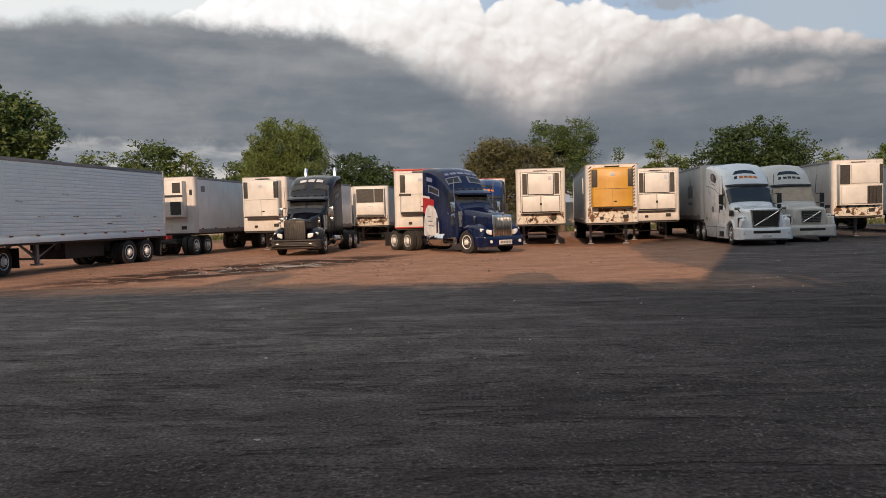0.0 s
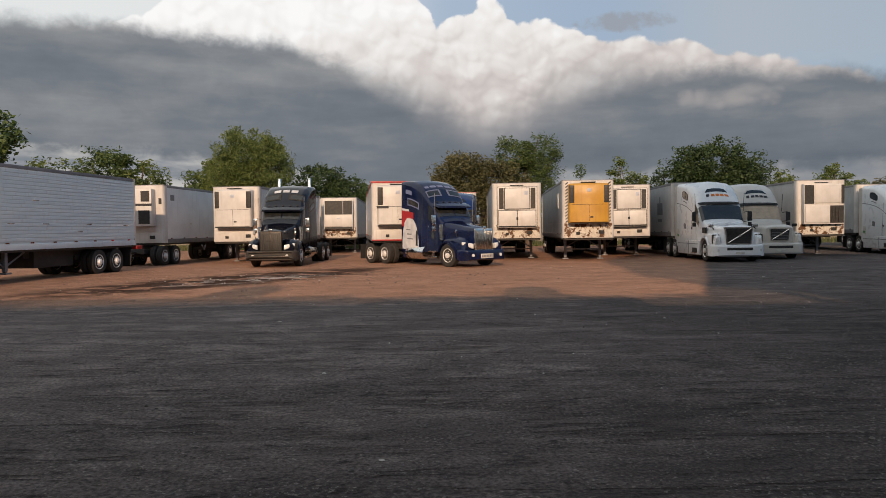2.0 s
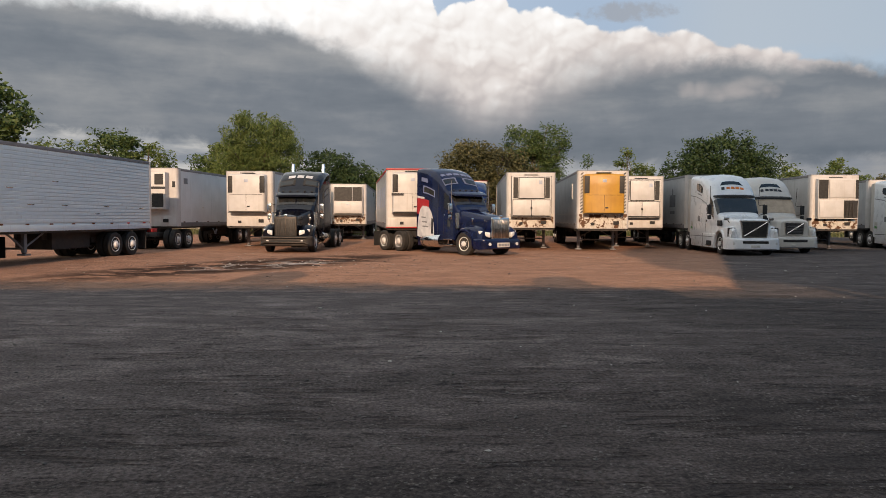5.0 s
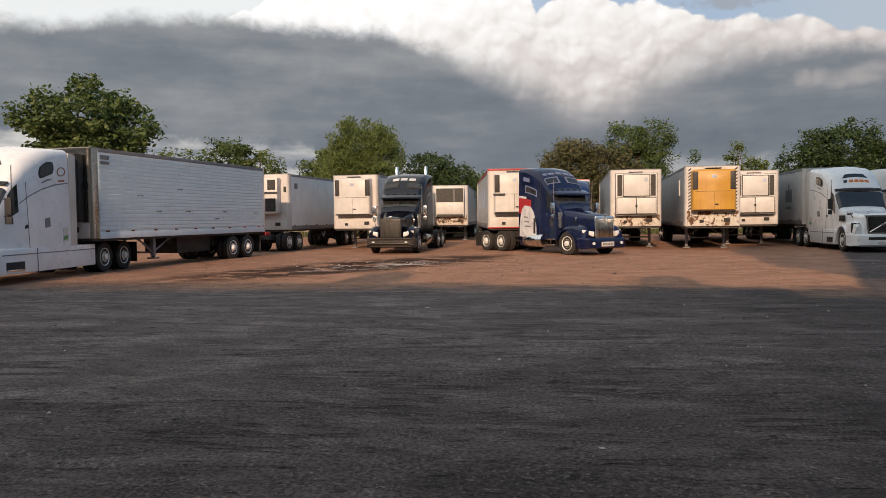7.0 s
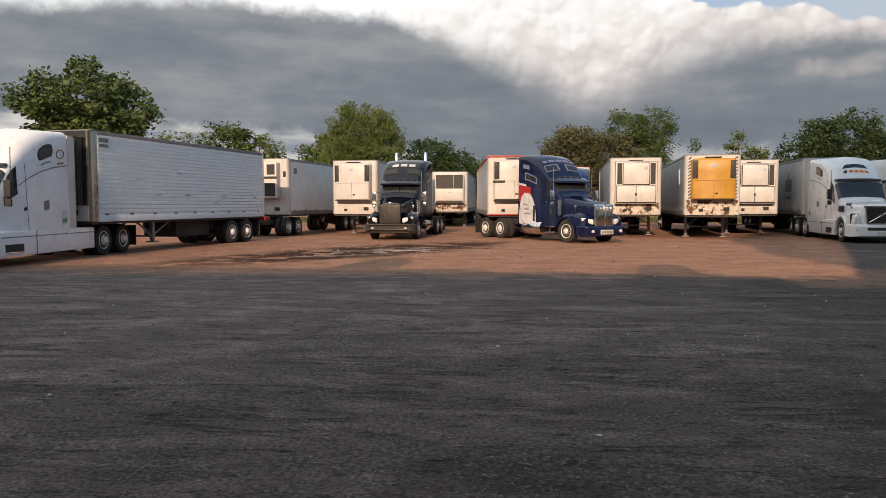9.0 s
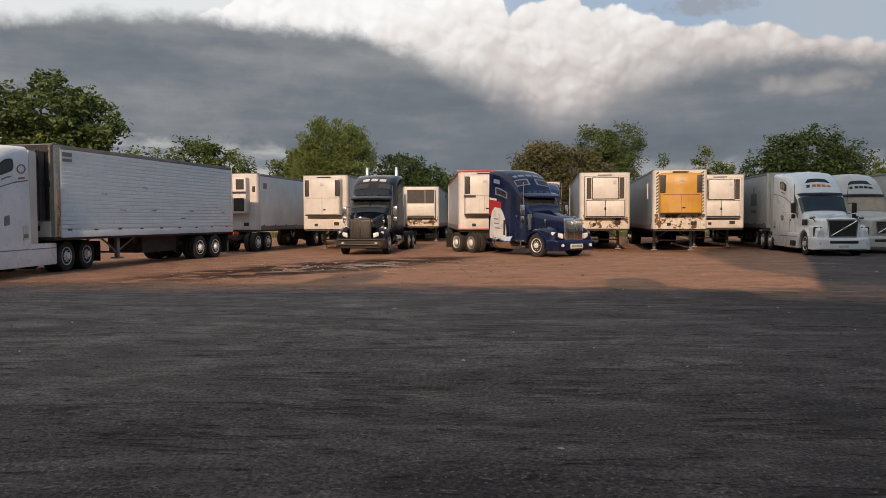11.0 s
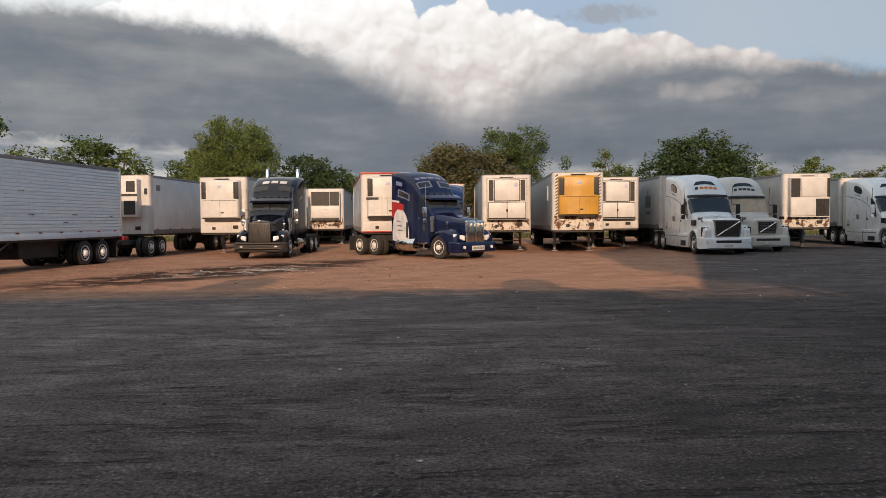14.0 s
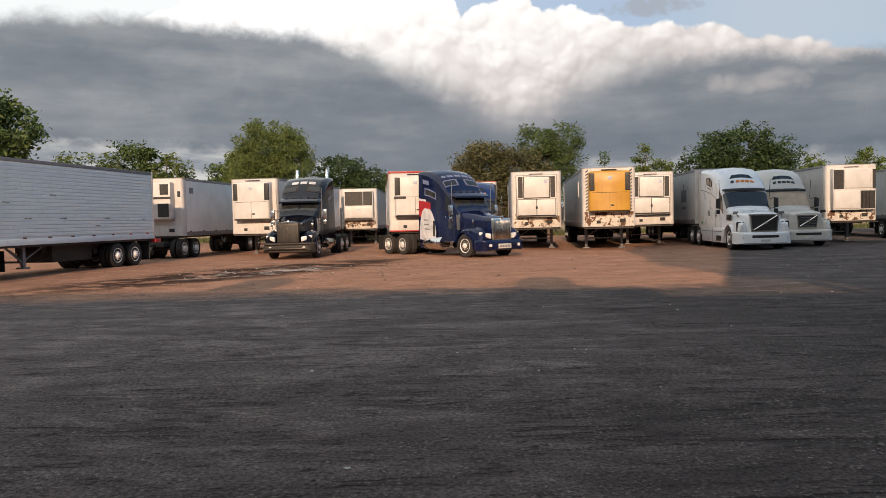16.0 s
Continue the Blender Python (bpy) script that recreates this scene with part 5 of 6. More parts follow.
def silver_marks(t, h, length, z0, z1):
    part("letter_bar", box(h + 0.022, h + 0.028, 0.42, 0.85, z1 - 0.34, z1 - 0.20), GREY_RAIL, t)
    part("letter_bar", box(h + 0.022, h + 0.028, 0.42, 0.85, z1 - 0.50, z1 - 0.40), GREY_RAIL, t)
    part("letter_bar", box(h * 0.80, h * 0.92, -0.016, 0.0, 2.75, 2.95), INK, t)
    for y, z in ((3.2, 2.05), (4.5, 2.9), (7.6, 2.05), (10.2, 2.0), (2.2, 2.6), (7.0, 1.75), (5.0, 2.05)):
        part("dent_scrape", box(h + 0.020, h + 0.026, y, y + 0.34, z, z + 0.035, 0.003), CHROME, t)
    # dark block added for the shade and far wheels under the floor
    part("spare_rack", box(-0.75, 0.75, 5.2, 7.5, 0.42, z0 - 0.1, 0.03), DARK_STEEL, t, "dark block put in for the shade under the floor")
    part("rear_reflector", box(h - 0.2, h + 0.05, length + 0.10, length + 0.55, z0 - 0.20, z0 - 0.04, 0.02), RED, t, "red rear flag")


def pale_marks(t, h, length, z0, z1):
    part("letter_bar", box(h + 0.002, h + 0.006, 0.7, 1.15, z1 - 0.75, z1 - 0.45), GREY_RAIL, t)
    part("letter_bar", box(h * 0.78, h * 0.90, -0.012, 0.002, z1 - 0.95, z1 - 0.65), INK, t)
    part("air_hose", tube([(h - 0.2, 4.9, 1.0), (h - 0.1, 4.95, 0.75), (h - 0.15, 5.15, 0.68), (h - 0.1, 5.2, 0.95)], 0.05, 8), PALE, t)
    part("side_reflector", box(h, h + 0.012, 3.0, 3.2, z0 + 0.95, z0 + 1.02), PLATE, t)


def hatch_marks(t, h, length, z0, z1):
    """A small square hatch on the -x side and a pale line along it."""
    f = part("side_hatch", box(-h - 0.035, -h, 2.0, 3.1, z1 - 1.35, z1 - 0.55, 0.01), PLATE, t, "pale square hatch")
    part("hatch_panel", box(-h - 0.045, -h - 0.035, 2.12, 2.98, z1 - 1.25, z1 - 0.65), WHITE_SIDE, f)
    part("side_stripe", box(-h - 0.008, -h + 0.002, 0.5, length - 0.4, z0 + 0.72, z0 + 0.76), PLATE, t)


def ink_marks(t, h, length, z0, z1):
    part("side_emblem", box(-h - 0.008, -h, 2.2, 3.4, 2.35, 3.05), GREY_RAIL, t)
    part("letter_bar", box(-h - 0.008, -h, 2.3, 3.3, 1.95, 2.12), GREY_RAIL, t)
    part("letter_bar", box(-h - 0.008, -h, 2.7, 2.9, 3.05, 3.4), GREY_RAIL, t)


def blue_marks(t, h, length, z0, z1):
    part("side_emblem", box(-h - 0.008, -h, 6.0, 8.6, 2.75, 3.45), BLUE_INK, t)
    part("letter_bar", box(-h - 0.008, -h, 6.0, 9.0, 3.50, 3.56), PALE, t)
    part("letter_bar", box(-h - 0.008, -h, 5.2, 7.6, 1.75, 2.0), INK, t)


def red_word_marks(t, h, length, z0, z1):
    part("top_beam", box(-h - 0.02, h + 0.02, -0.03, 0.05, z1 - 0.02, z1 + 0.075, 0.012), RED, t, "red beam along the top")
    part("base_beam", box(-h - 0.01, h + 0.01, -0.03, 0.02, z0 - 0.02, z0 + 0.05, 0.012), RED, t)
    for k in range(5):
        y = 1.2 + k * 2.4
        part("letter_bar", box(-h - 0.008, -h, y, y + 1.7, 2.2, 3.3), PALE, t)
    part("letter_bar", box(-1.05, -0.45, -0.475, -0.455, 2.75, 2.87), INK, t)


def dolly(m):
    """A two-axle converter dolly under a trailer's nose."""
    t = thing("converter_dolly", m, "dusty two-axle dolly under the pale trailer's nose", "dolly")
    part("frame", box(-0.5, 0.5, -0.6, 2.3, 0.62, 0.86, 0.03), DARK_STEEL, t)
    part("turntable", lathe_z(0, 0.85, 0.86, 1.02, 0.5), DARK_STEEL, t)
    part("drawbar", tube([(0, -0.5, 0.72), (0, -1.5, 0.70)], 0.06, 8), DARK_STEEL, t)
    for y in (0.2, 1.45):
        part("axle", tube([(-1.0, y, 0.51), (1.0, y, 0.51)], 0.07, 8), DARK_STEEL, t)
        for s in (-1, 1):
            dual(t, s * 1.08, y, s, RIM_WHITE)
    return t


dolly(pose(-14.62, 37.65, 0, 0, 0, -6.9))

# the long silver trailer with its white tractor, side on to the yard
trailer(pose(-16.43, 22.77, 0, 0, 0, -9.6), "ribbed silver aluminium trailer coupled to a white tractor", 11.1, "tall", GRILLE, side="ribbed", body=ALU, marks=silver_marks, top_mat=GREY_RAIL, z1=4.1, leg_y=3.5, leg_up=0.30)
rounded_tractor(pose(-16.4, 17.5, 0, 0, 0, 2.0), "white rounded tractor coupled to the ribbed silver trailer", CAB_WHITE, extra=1.13, sleeper=-0.48)
trailer(pose(-14.62, 37.65, 0, 0, 0, -6.9), "pale grey-white trailer with narrow cooling unit", 13.2, "narrow", body=WHITE_CLEAN, marks=pale_marks, z1=4.08, legs=False, axle=4.4)
trailer(pose(-10.19, 39.3, 0, 0, 0, -7.5), "white trailer with rounded cooling unit on its front", 12.0, "round", body=WHITE_CLEAN, z1=4.06)
long_nose_tractor(pose(-7.33, 35.57, 0, 0, 0, -4.2), "black-blue long-nosed tractor with twin chrome stacks", BLACKBLUE, dark_front=True)
trailer(pose(-8.95, 54.6, 0, 0, 0, 0.0), "white trailer standing far back beside another", 13.0, "tall", z1=4.05)
trailer(pose(-6.15, 52.6, 0, 0, 0, 0.5), "white trailer with dark screen over worn front", 13.5, "screen", peeled=True, z1=4.0)
long_nose_tractor(pose(1.70, 33.1, 0, 0, 0, 36.0), "navy blue tractor with red and white side art", NAVY, stacks=False, art=True, steer=4.0)
trailer(pose(-1.55, 36.8, 0, 0, 0, 5.0), "white trailer with red beam coupled to the navy tractor", 14.0, "round", marks=red_word_marks, top_mat=RED, z1=4.05, legs=False)
rounded_tractor(pose(1.85, 43.3, 0, 0, 0, -3.0), "blue rounded tractor with orange lettering bars", BLUE, letters=ORANGE, side_badge=False)
trailer(pose(2.1, 48.4, 0, 0, 0, -2.0), "white trailer with red top behind the blue tractor", 13.5, "round", top_mat=RED, legs=False, z1=4.08)
trailer(pose(4.70, 38.45, 0, 0, 0, -4.5), "dirty white trailer with boxy cooling unit, rust at its base", 14.6, "tall", peeled=True)
trailer(pose(8.05, 36.6, 0, 0, 0, -6.0), "rusty white trailer with yellow cooling unit and hazard stripes", 14.6, "round", UNIT_YELLOW, peeled=True, stripes=True, marks=hatch_marks, front=WHITE)
trailer(pose(11.35, 41.0, 0, 0, 0, -6.0), "white trailer with boxy cooling unit set back in the row", 14.0, "tall")
rounded_tractor(pose(14.27, 34.27, 0, 0, 0, -4.5), "white rounded tractor with orange lettering bars and chrome grille", CAB_WHITE, letters=ORANGE)
trailer(pose(14.72, 39.5, 0, 0, 0, -5.0), "grey-white trailer with dark emblem coupled to a white tractor", 14.6, "tall", marks=ink_marks, legs=False)
rounded_tractor(pose(17.35, 36.55, 0, 0, 0, -5.0), "cream-white rounded tractor with beige screen behind the windscreen", CAB_CREAM, glass=SHADE_BEIGE, letters=INK, old=True)
trailer(pose(21.1, 38.5, 0, 0, 0, -4.0), "white trailer with broken cooling unit and rusty base", 14.6, "broken", peeled=True)
rounded_tractor(pose(26.4, 37.9, 0, 0, 0, -9.0), "older white tractor with dark side stripes", CAB_WHITE, old=True)
trailer(pose(27.25, 43.1, 0, 0, 0, -7.0), "grey-white trailer coupled to the older white tractor", 14.0, "tall", legs=False)
trailer(pose(33.2, 44.5, 0, 0, 0, -5.0), "white trailer with rounded cooling unit near the far end", 13.0, "round")
trailer(pose(35.75, 39.9, 0, 0, 0, -5.0), "white trailer with bright blue cooling unit", 14.6, "round", UNIT_BLUE, marks=blue_marks)


def sedan(m):
    """A dark four-door saloon; it faces -y."""
    t = thing("car", m, "dark charcoal four-door saloon parked before the trailers", "car")
    low = Loft([(-2.18, 0.60, 0.55, 0.34, 0.62, 0.10, 0.02), (-2.05, 0.76, 0.70, 0.26, 0.72, 0.12, 0.03), (-1.6, 0.84, 0.78, 0.24, 0.80, 0.14, 0.05), (-0.9, 0.86, 0.80, 0.24, 0.90, 0.14, 0.05), (0.0, 0.86, 0.80, 0.24, 0.94, 0.12, 0.04), (1.0, 0.86, 0.80, 0.24, 0.96, 0.12, 0.04), (1.7, 0.84, 0.78, 0.26, 0.98, 0.14, 0.04), (2.1, 0.78, 0.70, 0.30, 0.92, 0.14, 0.03), (2.22, 0.66, 0.60, 0.36, 0.80, 0.10, 0.02)])
    part("body", low.body(2), CAR_PAINT, t, "charcoal painted body")
    top = Loft([(-0.95, 0.74, 0.70, 0.86, 0.92, 0.04, 0.02), (-0.25, 0.76, 0.58, 0.88, 1.34, 0.10, 0.03), (0.2, 0.76, 0.57, 0.88, 1.40, 0.12, 0.03), (0.9, 0.76, 0.57, 0.88, 1.38, 0.12, 0.03), (1.35, 0.75, 0.58, 0.90, 1.22, 0.10, 0.03), (1.80, 0.72, 0.66, 0.92, 1.00, 0.05, 0.02)])
    part("roof", top.body(3), CAR_PAINT, t, "charcoal roof")
    slab(top, "windscreen", 0.12, 0.92, 0.36, 0.64, GLASS, t, "dark windscreen")
    slab(top, "rear_window", 4.1, 4.85, 0.38, 0.62, GLASS, t)
    for s in (0, 1):
        f = (lambda u: u) if s == 0 else (lambda u: 1 - u)
        slab(top, "side_window", 0.85, 2.1, f(0.09), f(0.30), GLASS, t)
        slab(top, "side_window", 2.2, 3.9, f(0.09), f(0.30), GLASS, t)
        sg = -1 if s == 0 else 1
        part("door_mirror", box(sg * 0.90 - 0.09, sg * 0.90 + 0.09, -0.62, -0.50, 0.92, 1.04, 0.03), CAR_PAINT, t)
        part("head_lamp", box(sg * 0.55 - 0.17, sg * 0.55 + 0.17, -2.15, -1.95, 0.56, 0.69, 0.04), LAMP, t, "clear headlamp")
        part("tail_lamp", box(sg * 0.58 - 0.15, sg * 0.58 + 0.15, 2.08, 2.22, 0.68, 0.84, 0.03), REDLENS, t)
        part("door_trim", box(min(sg * 0.84, sg * 0.875), max(sg * 0.84, sg * 0.875), -0.8, 1.3, 0.52, 0.57, 0.01), SEAL, t)
        for y in (-1.35, 1.28):
            wheel(t, sg * 0.76, y, sg, 0.31, 0.20, RIM_ALU, 0.04)
    part("grille", box(-0.34, 0.34, -2.21, -2.12, 0.50, 0.60, 0.01), GRILLE, t)
    part("number_plate", box(-0.2, 0.2, -2.215, -2.17, 0.36, 0.47, 0.005), PLATE, t)
    return t


sedan(pose(31.2, 36.6, 0, 0, 0, 6))

# ---- trees ----


def leaf_cloud(rng, blobs, count, size, spread, droop=0.0, slim=0.45):
    """Leaves in clumps: each leaf is a bent pair of triangles about a clump's middle."""
    clumps = []
    vol = [b[3] * b[4] * b[5] for b in blobs]
    per = 70
    for b, v in zip(blobs, vol):
        n = max(4, int(count / per * v / sum(vol)))
        for _ in range(n):
            d = rng.normal(size=3)
            d /= np.linalg.norm(d)
            r = rng.uniform(0.35, 1.0) ** 0.6 * (0.86 + 0.22 * rng.random())
            clumps.append(np.array(b[:3]) + d * r * np.array(b[3:6]))
    clumps = np.array(clumps)
    c = np.repeat(clumps, per, axis=0)
    n = len(c)
    p = c + np.clip(rng.normal(size=(n, 3)), -1.45, 1.45) * spread * np.array([1.05, 1.05, 0.8]) * np.repeat(rng.uniform(0.55, 1.25, (len(clumps), 1)), per, axis=0)
    a = rng.normal(size=(n, 3))
    a[:, 2] = a[:, 2] * 0.6 - droop
    a /= np.linalg.norm(a, axis=1, keepdims=True)
    b = np.cross(a, rng.normal(size=(n, 3)))
    b /= np.linalg.norm(b, axis=1, keepdims=True) + 1e-9
    s = size * rng.uniform(0.6, 1.35, (n, 1))
    up = np.cross(a, b)
    v = np.stack([p - a * s * 0.5, p + b * s * slim * 0.5 + up * s * 0.08, p + a * s * 0.5, p - b * s * slim * 0.5 + up * s * 0.08], axis=1).reshape(-1, 3)
    return v, clumps


def tree(x, y, blobs, mat, label, seed, count=9000, size=0.30, spread=0.42, droop=0.0, slim=0.45, trunk=0.22, name="tree"):
    """blobs: middles (dx, dy, z) and half sizes of the crown's masses."""
    rng = np.random.default_rng(seed)
    t = thing(name, pose(x, y, -0.05), label, "tree", "trees round the yard")
    v, clumps = leaf_cloud(rng, blobs, count, size, spread, droop, slim)
    n = len(v) // 4
    me = bpy.data.meshes.new("crown")
    q = np.arange(n)[:, None] * 4
    me.from_pydata(v.tolist(), [], np.concatenate([q + np.array([0, 1, 2]), q + np.array([0, 2, 3])]).tolist())
    me.materials.append(mat)
    crown = new("crown", me)
    crown.parent = t
    fork = min(b[2] - b[5] * 0.6 for b in blobs)
    fork = max(1.2, fork)
    bm = tube([(0, 0, -0.1), (0.05, 0.02, fork * 0.5), (0.0, 0.05, fork)], [trunk * 1.35, trunk, trunk * 0.85], 10)
    part("trunk", bm, BARK, t)
    for k in rng.permutation(len(clumps))[: 12 if count > 7000 else 6]:
        e = clumps[k]
        mid = np.array([e[0] * 0.45, e[1] * 0.45, fork + (e[2] - fork) * 0.55]) + rng.normal(size=3) * 0.15
        part("limb", tube([(0, 0.05, fork - 0.15), mid, e], [trunk * 0.5, trunk * 0.27, 0.03], 6), BARK, t)
    return t


# a rounded drooping tree and its dark neighbour behind the left of the row
tree(-14.2, 60, [(0, 0, 7.6, 3.0, 2.8, 2.9), (-1.4, 0, 6.2, 2.2, 2.2, 2.4), (1.5, 0, 6.6, 2.2, 2.4, 2.6), (0.2, 0, 4.4, 3.0, 2.6, 2.0)], LEAF_LIGHT, "light green drooping tree behind the trailers", 3, 24000, 0.34, 0.40, 0.9, 0.22)
tree(-8.0, 62, [(-0.6, 0, 5.2, 2.4, 2.2, 2.0), (1.2, 0, 4.6, 2.2, 2.0, 1.8), (-1.8, 0, 4.2, 1.6, 1.8, 1.6)], LEAF_DARK, "low dark green tree behind the trailers", 4, 13000, 0.27, 0.38)
tree(-4.6, 68, [(0, 0, 4.6, 1.5, 1.5, 2.0), (0.6, 0, 3.0, 1.4, 1.4, 1.6)], LEAF_MID, "slim mid-green tree behind the trailers", 5, 3500, 0.30, 0.34)
# the wide tree behind the blue tractor
tree(5.3, 63, [(-1.6, 0, 6.0, 3.0, 2.6, 2.4), (0.8, 0, 5.4, 3.2, 2.6, 2.6), (-3.2, 0, 5.0, 1.9, 2.0, 2.0), (0.0, 0, 3.6, 4.0, 2.4, 1.8)], LEAF_OLIVE, "wide olive-green tree behind the trailers", 6, 24000, 0.27, 0.42)
tree(9.4, 66, [(-1.0, 0, 8.2, 1.8, 2.0, 2.0), (1.3, 0, 8.0, 2.0, 2.0, 2.2), (0.2, 0, 5.8, 3.0, 2.4, 2.6)], LEAF_MID, "taller feathery green tree behind the trailers", 7, 16000, 0.28, 0.36, 0.0, 0.3)
tree(16.2, 75, [(0, 0, 6.6, 0.7, 0.7, 1.7), (0.1, 0, 5.0, 1.2, 1.2, 1.6)], LEAF_MID, "thin young tree beyond the trailers", 8, 1400, 0.30, 0.28, 0, 0.3, 0.09)
tree(21.0, 75, [(-0.6, 0, 7.4, 0.9, 1.0, 1.5), (0.9, 0, 6.2, 1.6, 1.5, 1.2), (-1.0, 0, 5.4, 1.4, 1.3, 1.4)], LEAF_LIGHT, "small open-crowned tree beyond the trailers", 9, 3600, 0.32, 0.32, 0, 0.35, 0.12)
# the dense dark tree above the white tractors
tree(24.0, 60, [(0, 0, 6.6, 3.2, 2.8, 2.4), (-2.6, 0, 5.2, 2.2, 2.2, 2.0), (2.8, 0, 5.6, 2.1, 2.2, 2.1), (0, 0, 4.2, 4.4, 2.6, 1.8)], LEAF_DARK, "dense dark green round tree behind the tractors", 10, 30000, 0.27, 0.40)
tree(37.7, 75, [(0, 0, 6.0, 1.2, 1.4, 1.4), (0.6, 0, 4.6, 1.6, 1.5, 1.6)], LEAF_LIGHT, "small light green tree beyond the trailers", 11, 2600, 0.32, 0.34)
# the broad tree behind the silver trailer
tree(-26.4, 40, [(0.2, 0, 7.6, 3.3, 2.8, 2.4), (-2.0, 0, 7.0, 1.9, 2.4, 1.9), (2.5, 0, 6.6, 2.0, 2.2, 1.9), (0.2, 0, 5.2, 3.9, 2.8, 1.8)], LEAF_MID, "broad leafy green tree behind the silver trailer", 12, 17000, 0.31, 0.36, 0, 0.5)
# an unseen tall tree before the building, added to shade the yard's far corner
tree(6.0, -4.2, [(-0.1, 0, 11.3, 2.2, 1.4, 2.0), (0.0, 0, 13.6, 2.3, 1.5, 2.6), (0.8, 0, 16.0, 2.0, 1.4, 2.2)], LEAF_DARK, "unseen tall leafy tree added to shade the yard's far corner", 90, 22000, 0.36, 0.34)
# the row of loose trees far behind the left trailers
for i, (x, z, r) in enumerate(((-37.5, 9.0, 2.8), (-34.0, 10.4, 2.7), (-31.0, 10.2, 2.6), (-28.2, 9.6, 2.5), (-27.0, 6.6, 1.4), (-22.8, 7.6, 1.6), (-19.6, 8.8, 2.2), (-43, 9.2, 3.0), (-48, 9.4, 3.2))):
    tree(x, 75 + 2.5 * math.sin(i * 1.9), [(0, 0, z - r * 0.9, r, r, r), (0.5 * r, 0, z - r * 1.7, r * 0.9, r, r * 0.9), (-0.5 * r, 0, z - r * 1.9, r, r, r)], LEAF_MID if i % 3 else LEAF_LIGHT, "loose-crowned tree beyond the boundary wall", 20 + i, 6000, 0.36, 0.42)
# far trees beyond the right end
for i, (x, y, z, r) in enumerate(((60.5, 104, 10.4, 2.8), (72, 110, 8.6, 2.3), (76.5, 112, 9.6, 2.7), (82, 114, 9.2, 2.5), (88, 112, 10.0, 2.8), (95, 112, 10.6, 2.7), (101, 112, 9.6, 2.7), (80, 86, 10.0, 2.6), (87, 84, 10.6, 3.0))):
    tree(x, y, [(0, 0, z - r * 0.8, r, r, r * 0.85), (0.6 * r, 0, z - r * 1.5, r, r, r * 0.9), (-0.6 * r, 0, z - r * 1.6, r, r, r)], LEAF_OLIVE if i % 2 else LEAF_LIGHT, "far green tree beyond the yard", 40 + i, 8000, 0.36, 0.42)
for i, (x, y, z, r) in enumerate(((1.5, 82, 3.4, 1.4), (-1.4, 80, 4.4, 1.6), (4.4, 84, 4.0, 1.5), (14, 80, 3.6, 1.6), (30, 82, 3.6, 1.8))):
    tree(x, y, [(0, 0, z - r, r, r, r), (0.8 * r, 0, z - r * 1.5, r, r, r * 0.8)], LEAF_LIGHT, "light green bush beyond the boundary wall", 60 + i, 2000, 0.32, 0.36, name="bush", trunk=0.1)


def scatter(name, label, category, mat, rng, n, place, size, lift=0.25):
    """Many small uneven stones as one sheet of stuff."""
    base = np.array([(1, 0, 0), (-1, 0, 0), (0, 1, 0), (0, -1, 0), (0, 0, 1), (0, 0, -1)], float)
    tri = np.array([(0, 2, 4), (2, 1, 4), (1, 3, 4), (3, 0, 4), (2, 0, 5), (1, 2, 5), (3, 1, 5), (0, 3, 5)])
    vs, fs = [], []
    for k in range(n):
        x, y = place(rng)
        s = size * rng.uniform(0.5, 1.0) * (1 + 0.6 * (rng.random() > 0.95))
        v = base * (1 + rng.normal(size=(6, 1)) * 0.25) * s * np.array([1.2, 0.9, 0.6])
        a = rng.uniform(0, 6.28)
        v = np.stack([v[:, 0] * math.cos(a) - v[:, 1] * math.sin(a) + x, v[:, 0] * math.sin(a) + v[:, 1] * math.cos(a) + y, v[:, 2] + rise(x, y) + s * lift], axis=1)
        vs.append(v), fs.append(tri + 6 * k)
    me = bpy.data.meshes.new(name)
    me.from_pydata(np.concatenate(vs).tolist(), [], np.concatenate(fs).tolist())
    me.materials.append(mat)
    tagged(new(name, me), label, category, kind="stuff")


rng = np.random.default_rng(77)
scatter("gravel", "loose dark gravel over the yard", "gravel", STONE, rng, 9000, lambda r: (r.uniform(-14, 16), 3 + 17 * r.random() ** 1.3), 0.016)
scatter("pale_stones", "scattered pale pebbles on the yard", "pebbles", PALE_STONE, rng, 120, lambda r: (r.uniform(-14, 16), 4 + 30 * r.random()), 0.026)
scatter("rubble", "pale rubble lying in the churned mud", "rubble", PALE_STONE, rng, 70, lambda r: (-6.3 + r.normal() * 1.5, 26.2 + r.normal() * 1.8), 0.035)
scatter("clods", "dark clods of churned earth", "earth", DUSTY, rng, 350, lambda r: (-4.5 + r.normal() * 4.2, 27.5 + r.normal() * 2.8), 0.032)


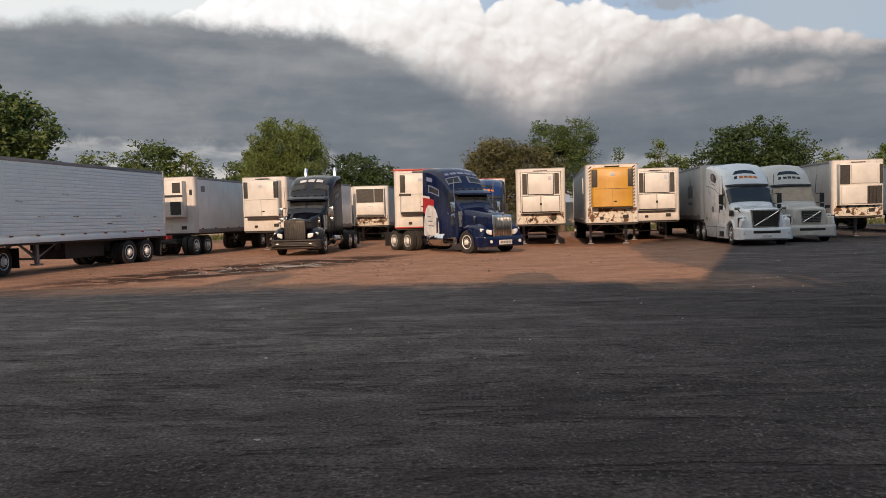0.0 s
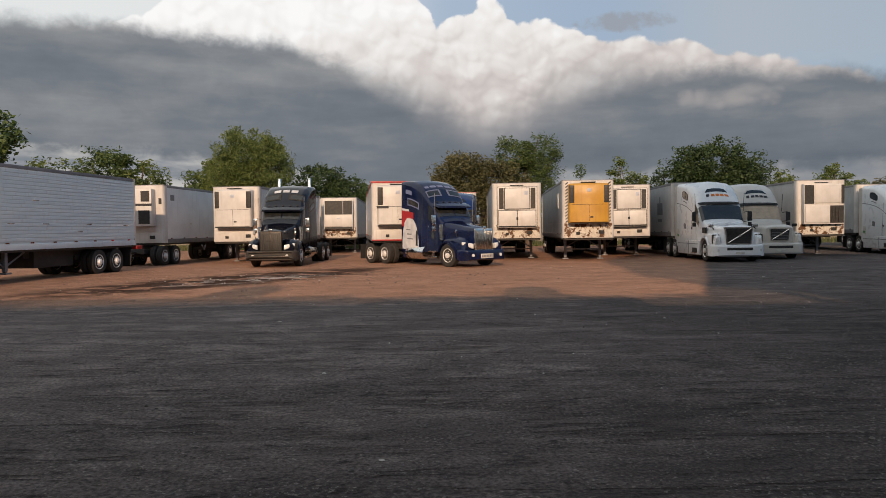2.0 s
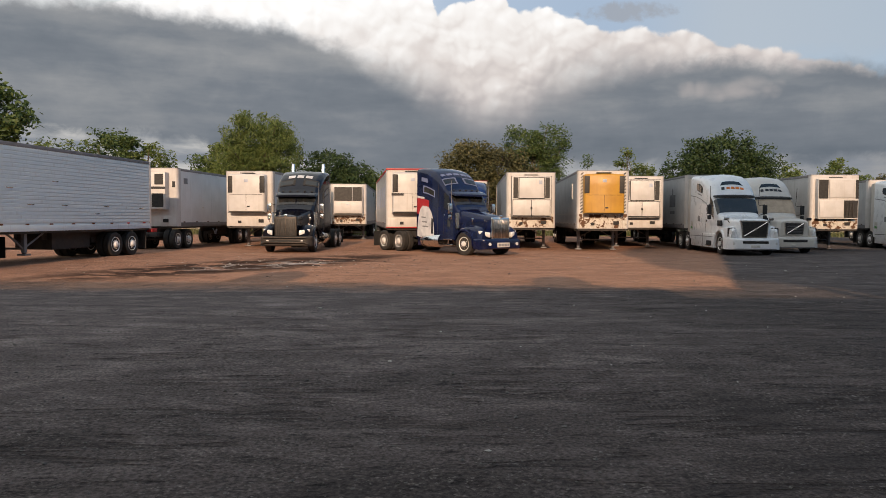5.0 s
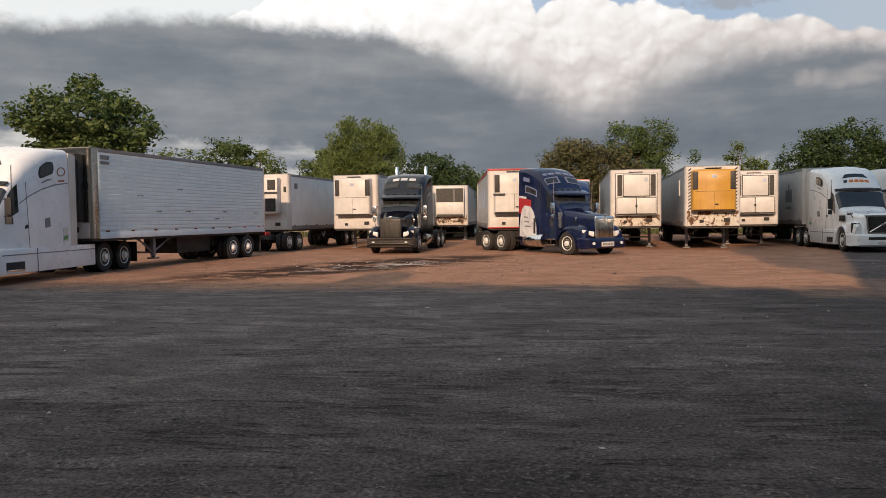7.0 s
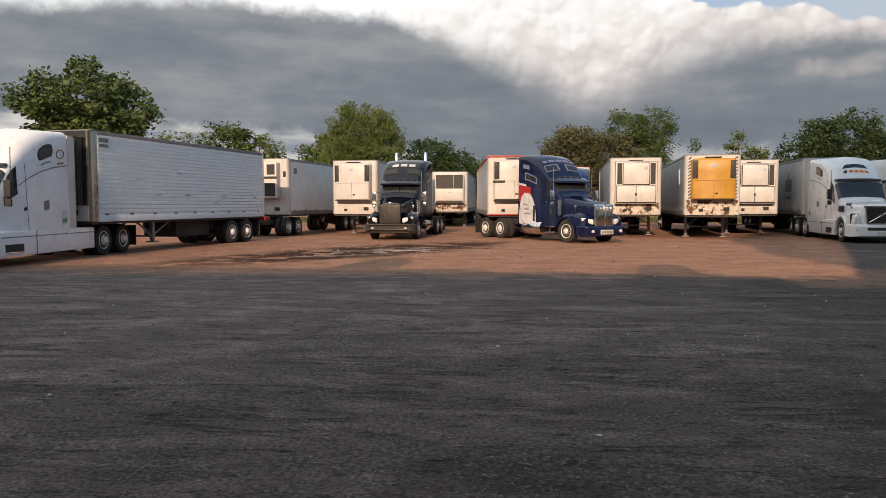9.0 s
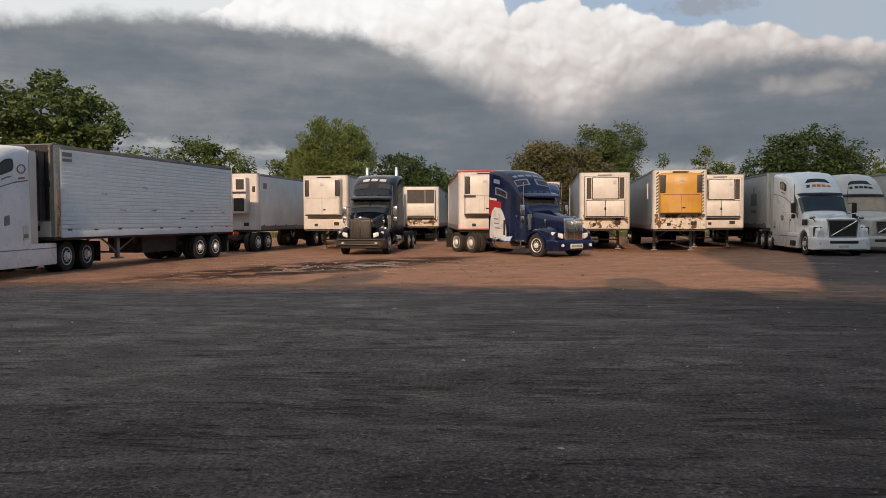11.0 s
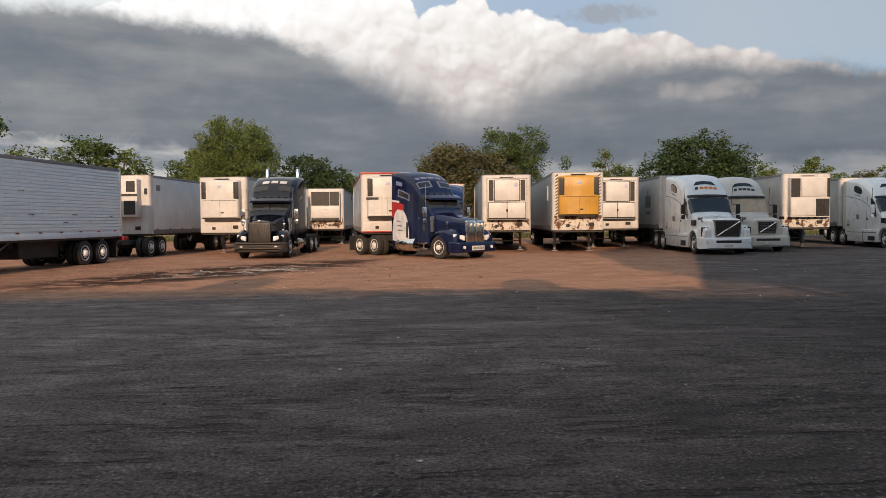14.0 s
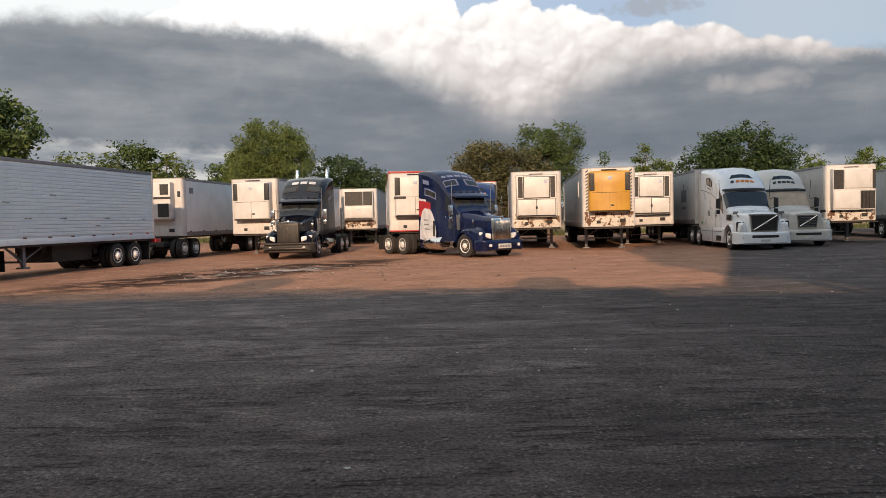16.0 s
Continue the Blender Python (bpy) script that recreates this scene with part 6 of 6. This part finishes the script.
def grass_strip():
    """Weeds along the foot of the far wall and under the parked trailers."""
    r = np.random.default_rng(5)
    n = 16000
    x, y = r.uniform(-40, 48, n), 65 + 9.5 * np.sqrt(r.random(n))
    h = r.uniform(0.15, 0.6, n)
    a = r.uniform(0, 6.28, n)
    w = 0.05
    v = np.stack([np.stack([x - w * np.cos(a), y - w * np.sin(a), 0 * x - 0.02], 1), np.stack([x + w * np.cos(a), y + w * np.sin(a), 0 * x - 0.02], 1), np.stack([x + r.normal(size=n) * 0.15, y + r.normal(size=n) * 0.15, h], 1)], 1).reshape(-1, 3)
    me = bpy.data.meshes.new("weeds")
    me.from_pydata(v.tolist(), [], np.arange(3 * n).reshape(-1, 3).tolist())
    me.materials.append(GRASS)
    tagged(new("weeds", me), "rough weeds along the far boundary wall", "grass", kind="stuff")


grass_strip()


def mast(x, y, h):
    """A lattice radio mast."""
    t = thing("radio_mast", pose(x, y, 0), "thin lattice radio mast with red and white bands", "mast")
    n = 12
    for k in range(n):
        z0, z1 = h * k / n, h * (k + 1) / n
        w0, w1 = 1.1 - 0.7 * k / n, 1.1 - 0.7 * (k + 1) / n
        bm = bmesh.new()
        c0 = [(w0 * math.cos(a), w0 * math.sin(a), z0) for a in (0.3, 2.4, 4.5)]
        c1 = [(w1 * math.cos(a), w1 * math.sin(a), z1) for a in (0.3, 2.4, 4.5)]
        for i in range(3):
            tube([c0[i], c1[i]], 0.10, 5, bm)
            tube([c0[i], c1[(i + 1) % 3]], 0.06, 5, bm)
            tube([c1[i], c1[(i + 1) % 3]], 0.06, 5, bm)
        part("mast_section", bm, PLATE if k % 2 else GREY_RAIL, t)
    part("platform", lathe_z(0, 0, h - 0.2, h + 0.2, 1.2), GREY_RAIL, t)
    for i in range(3):
        a = 0.3 + 2.1 * i
        part("antenna", box(1.3 * math.cos(a) - 0.12, 1.3 * math.cos(a) + 0.12, 1.3 * math.sin(a) - 0.12, 1.3 * math.sin(a) + 0.12, h - 0.2, h + 1.5, 0.05), PLATE, t)


mast(134.5, 180, 20.8)
